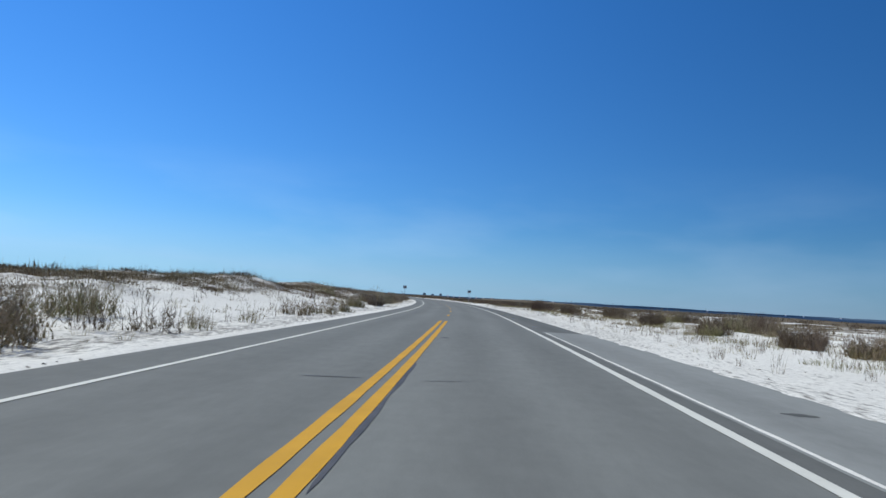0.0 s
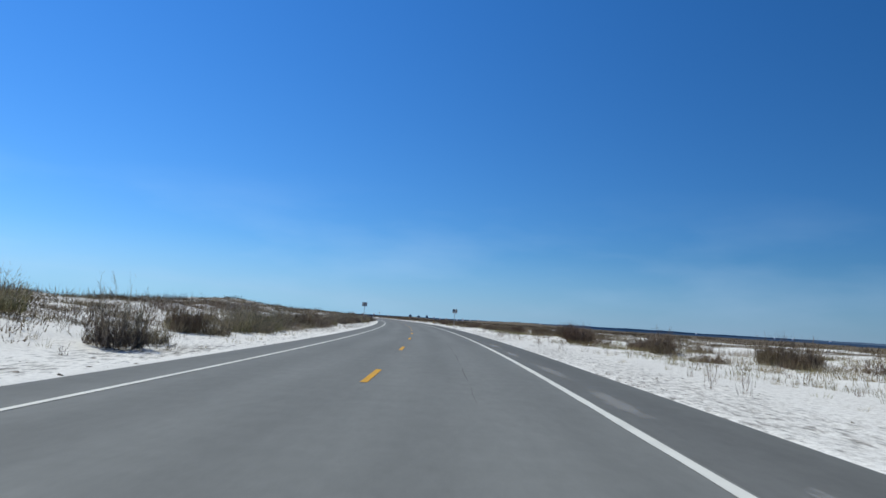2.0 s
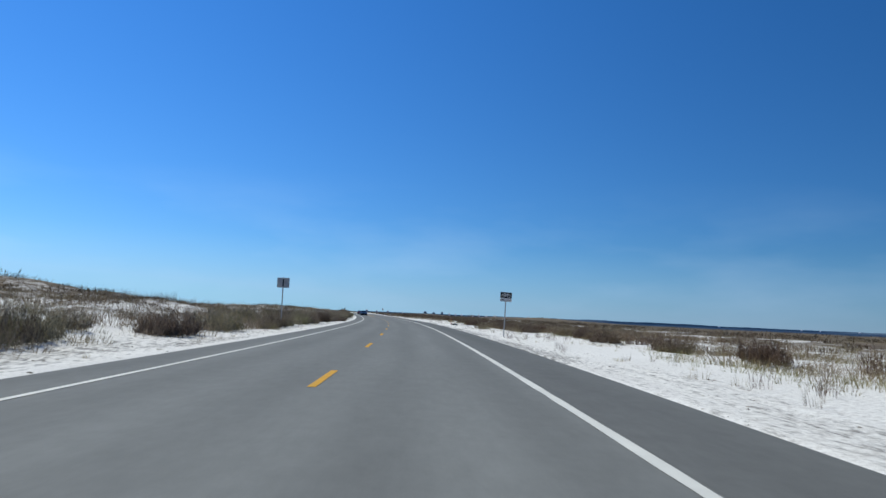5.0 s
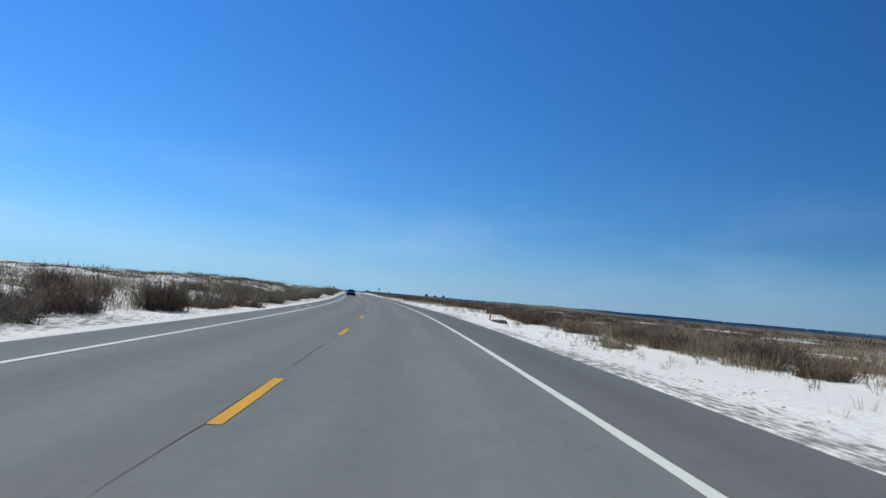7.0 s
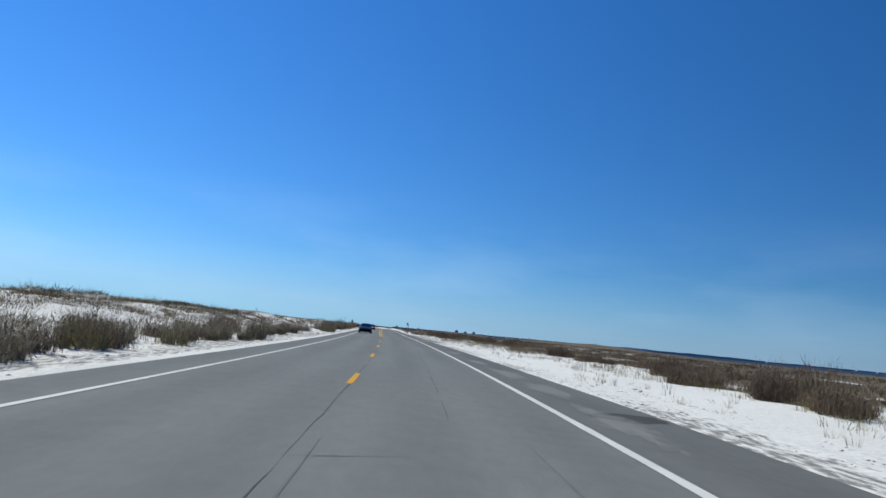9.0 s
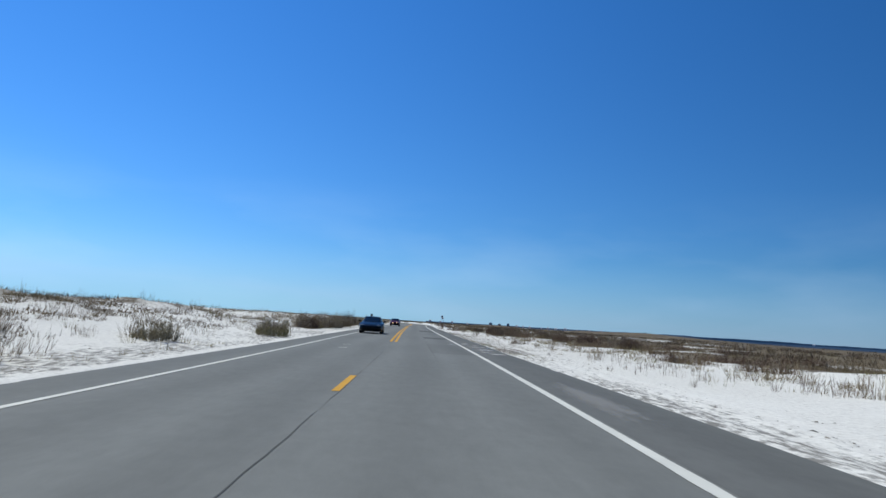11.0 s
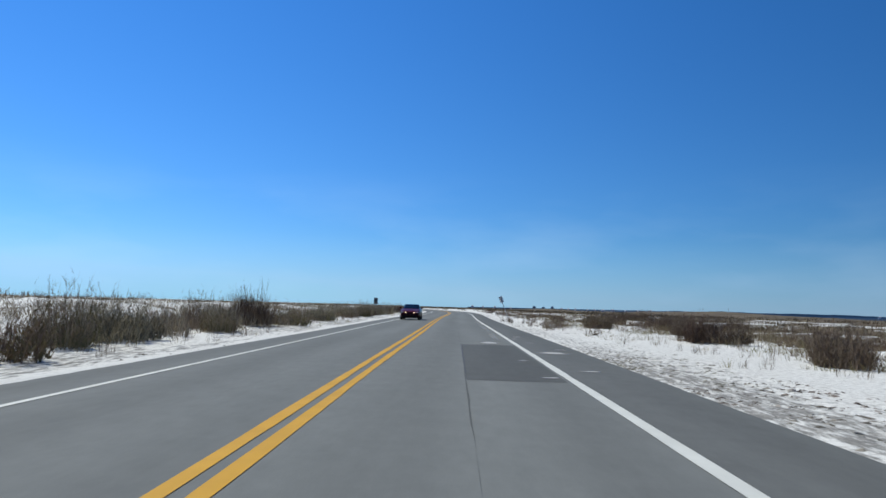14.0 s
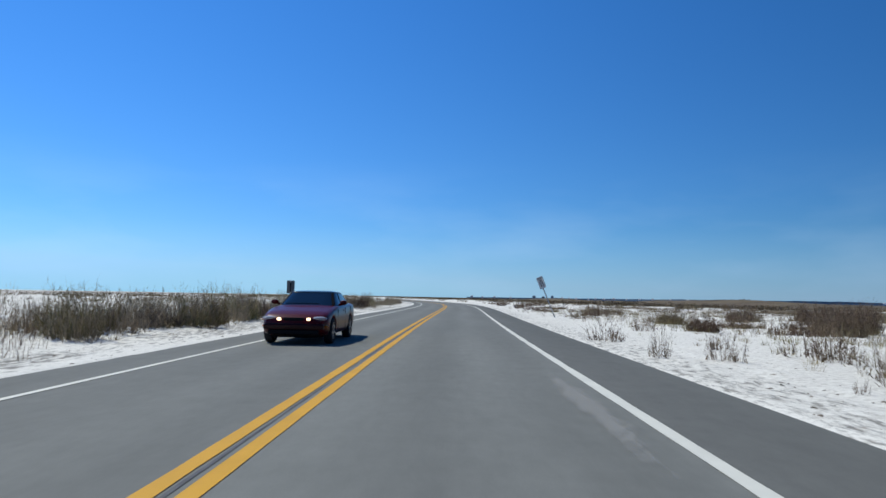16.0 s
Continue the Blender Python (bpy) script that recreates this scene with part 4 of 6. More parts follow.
LEFT_LAST = ((345.2, -7.8, 1.3, 1.15), (351.0, -6.4, 2.2, 1.25), (357, -7.2, 2.8, 1.2), (364, -7.0, 2.8, 1.2), (372, -7.2, 3.0, 1.2), (380, -7.4, 3.2, 1.2), (390, -7.6, 3.6, 1.2), (402, -7.8, 4.0, 1.2))
RIGHT_NEAR = ((27.7, 14.5, 1.8, 1.0), (34.6, 13.0, 3.2, 0.9), (43.5, 19.6, 3.0, 1.0), (67.6, 22.5, 4.0, 1.1), (115.0, 18.5, 5.0, 1.1), (20.7, 13.1, 1.4, 1.0), (24, 14.6, 1.6, 1.0), (32.3, 16.4, 2.1, 0.9), (40, 17.5, 2.2, 0.9), (47.1, 19.0, 3.0, 1.0), (49.6, 14.2, 2.4, 1.1), (64.6, 19.0, 3.8, 1.2), (73.6, 17.5, 2.4, 1.25), (78.9, 13.1, 2.4, 1.05), (85.7, 15.1, 2.7, 1.0),
              (89, 16.2, 2.7, 1.2), (94.5, 12.5, 3.0, 1.25), (99, 13.5, 2.6, 1.2), (105.2, 15.0, 3.6, 1.4), (112.4, 15.5, 4.2, 1.3), (120, 14.6, 3.4, 1.1))
RIGHT_MID = ((168.4, 8.9, 0.9, 0.75), (172.0, 9.0, 1.8, 0.6), (170.4, 11.2, 1.4, 0.9), (173.6, 11.2, 2.0, 0.9), (186.4, 9.2, 0.8, 0.5), (178.8, 10.6, 1.8, 0.75), (162.6, 11.8, 1.6, 0.8), (165.8, 12.2, 1.8, 0.8), (155.3, 15.4, 2.4, 0.85), (181.3, 10.0, 1.6, 0.65), (188.7, 10.2, 1.1, 1.0), (128, 13.4, 2.6, 1.0), (135, 12.8, 2.4, 1.0), (142.7, 12.3, 1.6, 0.95), (147, 13.0, 2.4, 1.0), (151.3, 13.2, 3.4, 1.0), (158, 13.6, 2.4, 0.8), (167.7, 13.3, 2.0, 0.8), (175, 13.2, 1.8, 0.7), (189.4, 11.4, 2.4, 1.0), (193.0, 11.0, 2.2, 1.1),
             (198, 11.8, 2.4, 1.2), (205.1, 12.3, 3.6, 1.3), (209.2, 13.2, 3.0, 1.2), (213.4, 12.6, 2.4, 1.0), (219.3, 14.2, 3.6, 1.1), (230, 13.4, 3.0, 1.0), (240, 13.8, 3.0, 1.0))
RIGHT_END = ((262.9, 10.6, 0.8, 0.4), (272.7, 8.2, 1.2, 0.6), (274.2, 8.6, 1.4, 0.65), (275.4, 16.8, 2.0, 1.1), (284.5, 15.4, 2.9, 1.25), (291.9, 15.2, 3.2, 1.3), (299, 15.0, 3.0, 1.2), (304.3, 10.6, 1.9, 1.05), (309, 13.0, 2.6, 1.2), (315.1, 11.4, 3.2, 1.3), (320.4, 12.3, 2.4, 1.1))
RIGHT_LAST = ((320.0, 8.2, 0.65, 0.7), (324.0, 13.4, 2.4, 1.1), (326.2, 6.9, 0.65, 0.65), (331.4, 15.2, 4.4, 1.3), (335.0, 11.0, 3.6, 1.3), (329.2, 7.2, 1.0, 0.65), (331.0, 7.6, 1.6, 0.65), (333.0, 8.4, 1.8, 0.65), (334.2, 6.7, 0.4, 0.6), (337.4, 8.0, 0.7, 0.7), (338.8, 8.9, 0.9, 0.7), (341.3, 7.1, 0.8, 0.7), (341.8, 5.95, 0.5, 0.7), (342.0, 9.3, 2.2, 0.7),
              (342.2, 16.9, 4.0, 1.25), (344.5, 8.1, 0.5, 0.65), (347.3, 6.1, 1.0, 0.75), (354.0, 8.7, 0.8, 0.7), (354.5, 16.2, 3.4, 1.15), (355.5, 11.4, 1.6, 0.95), (362.4, 12.2, 1.9, 1.0), (363.0, 20.5, 4.6, 1.2), (369.0, 9.0, 1.4, 0.7), (371.0, 19.0, 2.8, 1.2), (378.0, 11.0, 2.2, 0.9), (384.0, 14.0, 2.4, 0.9), (390.0, 9.5, 1.6, 0.7))
for row, group in enumerate((LEFT_NEAR, LEFT_MID, LEFT_FAR, LEFT_END, LEFT_LAST, RIGHT_NEAR, RIGHT_MID, RIGHT_END, RIGHT_LAST)):
    for i, (s, o, w, h) in enumerate(group):
        thicket(s, o, w, h * (1.35 if o > 0 and s > 318 and h < 0.8 else 1.1 if o > 0 and s > 318 else 1.2 if o > 10 and 186 < s < 216 else 1.05 if o > 10 and s > 175 else 1.32 if o > 0 and s < 130 else 1.1 if o > 0 else 1.28 if s > 272 else 1.2), row * 50 + i)
rs = np.random.RandomState(91)
for i in range(46):
    s, o, w, h, kind = rs.uniform(42, 204), -rs.uniform(6.8, 9.5), rs.uniform(1.0, 1.6), rs.uniform(0.9, 1.3), (15, 16, 17, 0, 2, 12, 6)[rs.randint(7)]
    if not 50 < s < 61:      # a bare stretch of the slope
        shrub(s, o, w, h, kind)


def far_rows(name, places, which, label):
    """The rows of bushes behind the first ones, as one tangle."""
    vs, ls, ss, off = [], [], [], 0
    for (s, o, w, h), k in zip(places, which):
        x, y, z = place(s, o)
        a = s * 1.7 + o
        for me in FAR_SHRUBS[k]:
            v = np.empty(len(me.vertices) * 3, np.float32)
            me.vertices.foreach_get("co", v)
            v = v.reshape(-1, 3)
            lo, sz = np.empty(len(me.loops), np.int32), np.empty(len(me.polygons), np.int32)
            me.loops.foreach_get("vertex_index", lo)
            me.polygons.foreach_get("loop_total", sz)
            vs.append(np.stack([x + w * (v[:, 0] * math.cos(a) - v[:, 1] * math.sin(a)), y + w * (v[:, 0] * math.sin(a) + v[:, 1] * math.cos(a)), z - 0.03 + h * v[:, 2]], 1))
            ls.append(lo + off), ss.append(sz)
            off += len(v)
    me = mesh_arrays(name, np.concatenate(vs), np.concatenate(ls), np.concatenate(ss), FAR_SHRUBS[which[0]][0].materials[0])
    return tagged(new(name, me), label, "vegetation", kind="stuff")


spots = [(rs.uniform(288, 372), -rs.uniform(6.8, 9.5), rs.uniform(1.0, 1.6), rs.uniform(1.0, 1.45)) for _ in range(70)]
spots = [p for p in spots if not 332.6 < p[0] < 337.4 and not 323 < p[0] < 342 or p[1] < -8.6 and p[0] > 338]
spots += [(s, -rs.uniform(6.6, 8.6), rs.uniform(1.2, 1.8), rs.uniform(1.0, 1.35)) for s in np.arange(404, 470, 3.6)]
far_rows("back_shrubs", spots, [rs.randint(4) for _ in spots], "grey-brown twiggy shrubs behind the roadside row")
spots = [(rs.uniform(60, 372), rs.uniform(13.5, 22), rs.uniform(1.3, 2.1), rs.uniform(0.8, 1.15)) for _ in range(84)]
spots = [p for p in spots if not 243 < p[0] < 275]
spots += [(rs.uniform(190, 345), rs.uniform(14.5, 26.0), rs.uniform(1.5, 2.4), rs.uniform(0.7, 1.0)) for _ in range(70)]
spots += [(s, rs.uniform(8.5, 16.0), rs.uniform(1.1, 1.7), rs.uniform(0.6, 1.0)) for s in np.arange(376, 460, 3.6)]
far_rows("back_shrubs", spots, [4 + rs.randint(4) for _ in spots], "brown twiggy shrubs behind the roadside row")


def scatter_points(count, s0, s1, o0, o1, seed, power=1.0, gain=1.0, side=0):
    rs = np.random.RandomState(seed)
    s = rs.uniform(s0, s1, count)
    sd = np.where(rs.rand(count) < 0.5, -1, 1) if side == 0 else np.full(count, side)
    o = sd * (o0 + (o1 - o0) * rs.rand(count) ** power)
    ok = rs.rand(count) < cover(s, o) * gain
    return s[ok], o[ok]


def tufts(name, s, o, per, height, spread, width, material, label, seed, lean=0.5, bend=0.25):
    RNG.seed(seed)
    x, y = plan(s, o)
    z = ground_z(s, o)
    n = len(s)
    size = 0.55 + 0.9 * RNG.rand(n)
    P = np.repeat(np.stack([x, y, z - 0.04], 1), per, 0)
    sz = np.repeat(size, per)
    az = RNG.rand(n * per) * 6.283
    r = spread * sz * np.sqrt(RNG.rand(n * per))
    P[:, 0] += r * np.cos(az)
    P[:, 1] += r * np.sin(az)
    ln, wd = height * sz * (0.45 + 0.55 * RNG.rand(n * per)), width * (0.7 + 0.6 * RNG.rand(n * per))
    if bend > 0.15:
        v, l, sizes, _, _ = blades(P, az, lean * RNG.rand(n * per), ln, wd, bend)
    else:
        # twiggy: slivers that start at any height
        P[:, 2] += height * sz * 0.55 * RNG.rand(n * per) ** 1.5
        v, l, sizes, _ = slivers(P, az, lean * 1.3 * RNG.rand(n * per), ln * 0.62, wd)
    return tagged(new(name, mesh_arrays(name, v, l, sizes, material)), label, "vegetation", kind="stuff")


# smaller bushes that fill the thickets behind the first row
s, o = scatter_points(4200, 40, 430, 6.4, 14, 30, 1.3, 0.9, -1)
ok = np.random.RandomState(9).rand(len(s)) < np.interp(s, [40, 60, 70, 90, 200, 212, 285, 300, 430], [0.2, 0.15, 0.5, 0.9, 0.9, 0.6, 0.25, 0.6, 0.5])
tufts("low_scrub", s[ok], o[ok], 80, 0.62, 0.55, 0.013, M_STEM, "grey-brown twiggy scrub on the dunes", 40, 0.55, 0.1)
s, o = scatter_points(3600, 2, 430, 11.5, 34, 34, 1.1, 0.85, 1)
ok = np.random.RandomState(8).rand(len(s)) < smooth(fbm(s / 3.0 + 60, o / 3.0, 3) + np.interp(s, [184, 198], [0, 0.06]), 0.42, 0.56)
s, o = s[ok], o[ok]
grey = np.random.RandomState(10).rand(len(s)) < np.interp(s, [60, 100, 180, 200], [0.65, 0.45, 0.6, 0.12])
tufts("low_scrub", s[~grey], o[~grey], 105, 0.58, 0.62, 0.013, M_SCRUB, "brown twiggy scrub on low dunes", 44, 0.9, 0.1)
tufts("low_scrub", s[grey], o[grey], 85, 0.60, 0.50, 0.011, M_STEM, "grey twiggy scrub on low dunes", 50, 0.6, 0.1)
# the edge of the low scrub where it comes nearer the road
rs = np.random.RandomState(38)
n = 2600
s = rs.uniform(150, 192, n)
o = np.interp(s, [150, 157, 160.7, 162, 171, 178, 192], [14.5, 14.3, 13.2, 11.3, 10.9, 10.9, 11.5]) + 13 * rs.rand(n) ** 1.3
ok = rs.rand(n) < smooth(fbm(s / 3.4 + 21, o / 2.2, 3), 0.40, 0.55)
s, o = s[ok], o[ok]
grey = rs.rand(len(s)) < 0.35
tufts("low_scrub", s[~grey], o[~grey], 60, 0.50, 0.55, 0.014, M_SCRUB, "brown twiggy scrub along the edge of the sand", 74, 0.9, 0.1)
tufts("low_scrub", s[grey], o[grey], 46, 0.55, 0.42, 0.012, M_STEM, "grey twiggy scrub along the edge of the sand", 75, 0.6, 0.1)
# olive grass fringing the scrub
rs = np.random.RandomState(71)
n = 9000
s, o = rs.uniform(0, 420, n), 8.0 + 14 * rs.rand(n) ** 1.2
c = cover(s, o)
ok = (c > 0.08) & (c < 0.85) & (rs.rand(n) < np.interp(s, [170, 200], [0.75, 0.3]))
tufts("olive_grass", s[ok], o[ok], 14, 0.34, 0.30, 0.012, M_OLIVE, "yellow-olive grass fringing the scrub", 72, 0.7)
# olive and tan grass at the feet of the bushes
rs = np.random.RandomState(57)
s = np.repeat([f[0] for f in FOOT], 4) + rs.uniform(-0.75, 0.75, 4 * len(FOOT)) * np.repeat([f[2] for f in FOOT], 4)
o = np.repeat([f[1] for f in FOOT], 4) + rs.uniform(-0.65, 0.65, 4 * len(FOOT)) * np.repeat([f[2] for f in FOOT], 4)
tufts("dry_grass", s, o, 20, 0.36, 0.26, 0.010, M_TAN, "olive-tan grass round the feet of shrubs", 58, 0.7)
# tan grass in wide patches over the right-hand flats
rs = np.random.RandomState(59)
n = 7000
s, o = rs.uniform(0, 420, n), 11.5 + 50 * rs.rand(n) ** 1.5
ok = rs.rand(n) < smooth(fbm(s / 11.0 + 23, o / 11.0, 3), 0.44, 0.60) * np.interp(s, [170, 200], [1.0, 0.3])
tufts("dry_grass", s[ok], o[ok], 18, 0.40, 0.45, 0.014, M_TAN, "tan and olive grass on the sandy flats", 63, 0.6)
# sparse grass on open sand, both sides
rs = np.random.RandomState(52)
s = rs.uniform(0, 400, 4500)
o = np.where(rs.rand(4500) < 0.45, -5.0 - 14 * rs.rand(4500) ** 1.4, 7.6 + 9 * rs.rand(4500))
ok = rs.rand(4500) < smooth(fbm(s / 4.0 + 11, o / 4.0, 3), 0.42, 0.62) * 0.75
tufts("dry_grass", s[ok], o[ok], 14, 0.26, 0.12, 0.008, M_GRASS, "sparse tan dune grass on white sand", 41, 0.55)
s, o = scatter_points(2600, 0, 400, 6.2, 24, 53, 1.0, 0.7)
tufts("dry_grass", s, o, 18, 0.40, 0.18, 0.011, M_GRASS, "tan dune grass among the shrubs", 45, 0.6)
# speckled tufts on the upper slopes of the left dunes, sea oats along the crest
rs = np.random.RandomState(35)
n = 32000
s, dl = np.where(rs.rand(n) < 0.23, rs.uniform(0, 60, n), rs.uniform(60, 430, n)), 3.0 + 22 * rs.rand(n) ** 1.3
o = L_EDGE - dl
zz = ground_z(s, o)
want = smooth(fbm(s / 2.2 + 7, o / 2.2, 3), 0.38, 0.58) * (0.03 + 0.97 * np.maximum(smooth(zz, 0.65, 1.15), smooth(zz, 0.30, 0.55) * smooth(fbm(s / 5.0 + 3, o / 3.0, 2), 0.42, 0.54) * smooth(s, 190, 205))) * np.interp(s, [0, 260, 290, 345, 430], [1, 1, 0.8, 0.8, 0.8])
ok = rs.rand(n) < want
tufts("dune_tufts", s[ok], o[ok], 21, 0.30, 0.34, 0.030, M_SCRUB, "dark tufts speckling the white dune slope", 46, 0.95, 0.1)
rs = np.random.RandomState(37)
n = 25000
s, o = rs.uniform(8, 284, n), L_EDGE - rs.uniform(3, 20, n)
ok = rs.rand(n) < slope_patches(s, o) * 0.85
tufts("slope_scrub", s[ok], o[ok], 18, 0.30, 0.36, 0.026, M_SCRUB, "patches of low dark scrub on the white dune slope", 73, 0.95, 0.1)
rs = np.random.RandomState(54)
n = 9000
s, o = rs.uniform(0, 330, n), L_EDGE - rs.uniform(6.5, 20, n)
ok = (ground_z(s, o) > np.interp(s, [0, 230, 300], [1.25, 1.0, 0.6])) & (rs.rand(n) < np.interp(s, [140, 170], [1.0, 0.4])) & (rs.rand(n) < smooth(fbm(s / 3.0, o / 3.0, 2), 0.35, 0.6))
tufts("sea_oats", s[ok], o[ok], 5, 0.66, 0.20, 0.014, M_STEM, "thin dry sea oats along the dune crest", 47, 0.10, 0.16)
# wide brown fields
s, o = scatter_points(5000, 0, 520, 22, 95, 32, 1.2, 1.0)
tufts("field_scrub", s, o, 32, 0.60, 0.6, 0.06, M_SCRUB, "low brown scrub covering the flats", 42, 0.55, 0.1)
s, o = scatter_points(3000, 60, 1500, 70, 300, 33, 1.1, 1.0)
tufts("far_scrub", s, o, 10, 0.75, 1.8, 0.20, M_SCRUB, "distant brown scrub on low dunes", 43, 0.7)
s, o = scatter_points(3000, 420, 1300, 0.5, 70, 36, 1.0, 1.0)
ok = np.abs(o) > np.where(s < 610, 7.5, 0)
tufts("far_scrub", s[ok], o[ok], 18, 0.9, 1.2, 0.10, M_SCRUB, "distant brown scrub on low dunes", 48, 0.6)

# thin upright sprigs standing singly on the open sand
rs = np.random.RandomState(55)
n = 5200
s = rs.uniform(0, 400, n)
o = np.where(rs.rand(n) < 0.4, -5.2 - 9 * rs.rand(n), 7.0 + 7 * rs.rand(n))
ok = rs.rand(n) < smooth(fbm(s / 5.0 + 31, o / 5.0, 3), 0.44, 0.62) * np.interp(s, [0, 250, 300, 400], [0.35, 0.4, 0.9, 0.9])
tufts("sprigs", s[ok], o[ok], 26, 0.52, 0.16, 0.010, M_BROWN, "thin bare sprigs standing in the sand", 49, 0.3, 0.1)

# wrack, clods and twigs on the sandy verges
def clods(name, s, o, size, seed, label):
    rs = np.random.RandomState(seed)
    x, y = plan(s, o)
    z = ground_z(s, o)
    n = len(s)
    t = rs.rand(n, 1) * 6.283 + np.arange(5)[None] * 1.2566
    r = size[:, None] * (0.5 + rs.rand(n, 5))
    el = 0.5 + 1.2 * rs.rand(n, 1)
    V = np.zeros((n, 6, 3))
    V[:, :5, 0] = x[:, None] + r * np.cos(t) * el
    V[:, :5, 1] = y[:, None] + r * np.sin(t)
    V[:, :5, 2] = z[:, None] - 0.01
    V[:, 5] = np.stack([x + size * (rs.rand(n) - 0.5), y + size * (rs.rand(n) - 0.5), z + size * (0.10 + 0.28 * rs.rand(n))], 1)
    i = (np.arange(n) * 6)[:, None, None]
    k = np.arange(5)
    f = i + np.stack([k, (k + 1) % 5, np.full(5, 5)], 1)[None]
    return tagged(new(name, mesh_arrays(name, V.reshape(-1, 3), f.ravel(), np.full(n * 5, 3), M_CLOD)), label, "debris", kind="stuff")


rs = np.random.RandomState(60)
n = 26000
s = rs.uniform(2, 350, n)
o = r_edge(s) + 0.1 + 2.6 * rs.rand(n) ** 1.2
ok = rs.rand(n) < smooth(fbm(s / 3.0, o * 2.2, 3), 0.46, 0.66) * np.interp(s, [0, 130, 240, 255, 350], [0.5, 0.95, 0.8, 1.0, 0.8])
clods("wrack", s[ok], o[ok], 0.010 + 0.045 * rs.rand(int(ok.sum())) ** 3, 61, "dark clods and dry wrack along the road edge")
n = 7000
s = rs.uniform(2, 350, n)
o = L_EDGE - 0.1 - 2.2 * rs.rand(n)
ok = rs.rand(n) < smooth(fbm(s / 3.0, o * 2.0, 3), 0.46, 0.66) * 0.6
clods("wrack", s[ok], o[ok], 0.018 + 0.05 * rs.rand(int(ok.sum())) ** 2, 62, "dark clods and dry wrack along the road edge")

rs = np.random.RandomState(64)
n = 1500
s, o = rs.uniform(250, 277, n), L_EDGE - 0.15 - 4.5 * rs.rand(n) ** 1.3
ok = rs.rand(n) < smooth(fbm(s / 2.0 + 9, o * 1.5, 3), 0.42, 0.60)
clods("wrack", s[ok], o[ok], 0.015 + 0.06 * rs.rand(int(ok.sum())) ** 2, 67, "dark clods and dry wrack on the sandy verge")
n = 1300
s, o = rs.normal(261.5, 5.0, n), float(r_edge(259)) + 0.12 + np.abs(rs.normal(0, 0.45, n))
clods("wrack", s, o, 0.015 + 0.055 * rs.rand(n) ** 2, 65, "heap of broken sandy clods along the road edge")
n = 8000
s = rs.uniform(254, 306, n)
o = r_edge(s) + 0.06 + 2.4 * rs.rand(n) ** 1.6
ok = rs.rand(n) < smooth(fbm(s / 2.0 + 5, o * 2.0, 3), 0.40, 0.58)
clods("wrack", s[ok], o[ok], 0.012 + 0.055 * rs.rand(int(ok.sum())) ** 2, 66, "dark broken clods and wrack along the road edge")

# ---- far shore and town ----


def far_shore():
    rs = np.random.RandomState(3)
    bm = bmesh.new()
    prev = None
    for i in range(350):
        az = radians(9.5 - i * 0.22)
        d = 3300 + 500 * math.sin(i * 0.05)
        h = (3 + 6 * float(fbm(i / 12.0, 0.5, 3)) + 0.8 * rs.rand()) * min(1.0, 0.25 + i / 90)
        c = Vector((-math.sin(az) * d, math.cos(az) * d, 0))
        a, b = bm.verts.new(c + Vector((0, 0, -3))), bm.verts.new(c + Vector((0, 0, h)))
        e = bm.verts.new(c * 1.03 + Vector((0, 0, h * 0.8)))
        if prev:
            bm.faces.new((prev[0], a, b, prev[1]))
            bm.faces.new((prev[1], b, e, prev[2]))
        prev = (a, b, e)
    return tagged(part("far_shore", bm, M_HAZED_TREES), "dark wooded shore across the bay, blue haze painted in", "shore", kind="structure")


far_shore()


def tower_block(az, dist, width, height):
    ob = new("apartment_building")
    bm = bmesh.new()
    box(bm, -width / 2, width / 2, -8, 8, -3, height)
    part("wall", bm, M_BLDG, ob)
    bm = bmesh.new()
    box(bm, -width / 5, width / 5, -5, 5, height, height + 3)
    part("roof_house", bm, M_BLDG, ob)
    for k in range(4):
        bm = bmesh.new()
        z = 4 + k * (height - 5) / 4
        box(bm, -width * 0.45, width * 0.45, -8.3, -8.0, z, z + 1.6)
        part("window_band", bm, M_DARKGLASS, ob)
    a = radians(az)
    ob.location = (-math.sin(a) * dist, math.cos(a) * dist, 0)
    ob.rotation_euler = (0, 0, a)
    return tagged(ob, "grey high-rise apartment building on the horizon", "building", "far high-rises")


M_DARKGLASS = plain("dark_glass", (0.16, 0.18, 0.21), 0.3)
M_ROOF = plain("pale_roof", (0.36, 0.37, 0.39), 0.6, 0, 0.1, 0.1)
for az, w, h in ((4.40, 17, 13), (3.70, 16, 10), (3.02, 14, 14)):
    tower_block(az, 3900, w, h)


def house(az, dist, width, height):
    """A low house far off, with a hipped roof."""
    ob = new("house")
    bm = bmesh.new()
    box(bm, -width / 2, width / 2, -6, 6, -3, height)
    part("wall", bm, M_BLDG, ob)
    bm = bmesh.new()
    g = box(bm, -width / 2 - 0.5, width / 2 + 0.5, -6.5, 6.5, height, height + 3.0)
    for v in g["verts"]:
        if v.co.z > height + 1:
            v.co.x *= 0.6
            v.co.y *= 0.1
    part("roof", bm, M_ROOF, ob)
    a = radians(az)
    ob.location = (-math.sin(a) * dist, math.cos(a) * dist, 0)
    ob.rotation_euler = (0, 0, a)
    return tagged(ob, "small pale house far off across the flats", "house", "far houses")


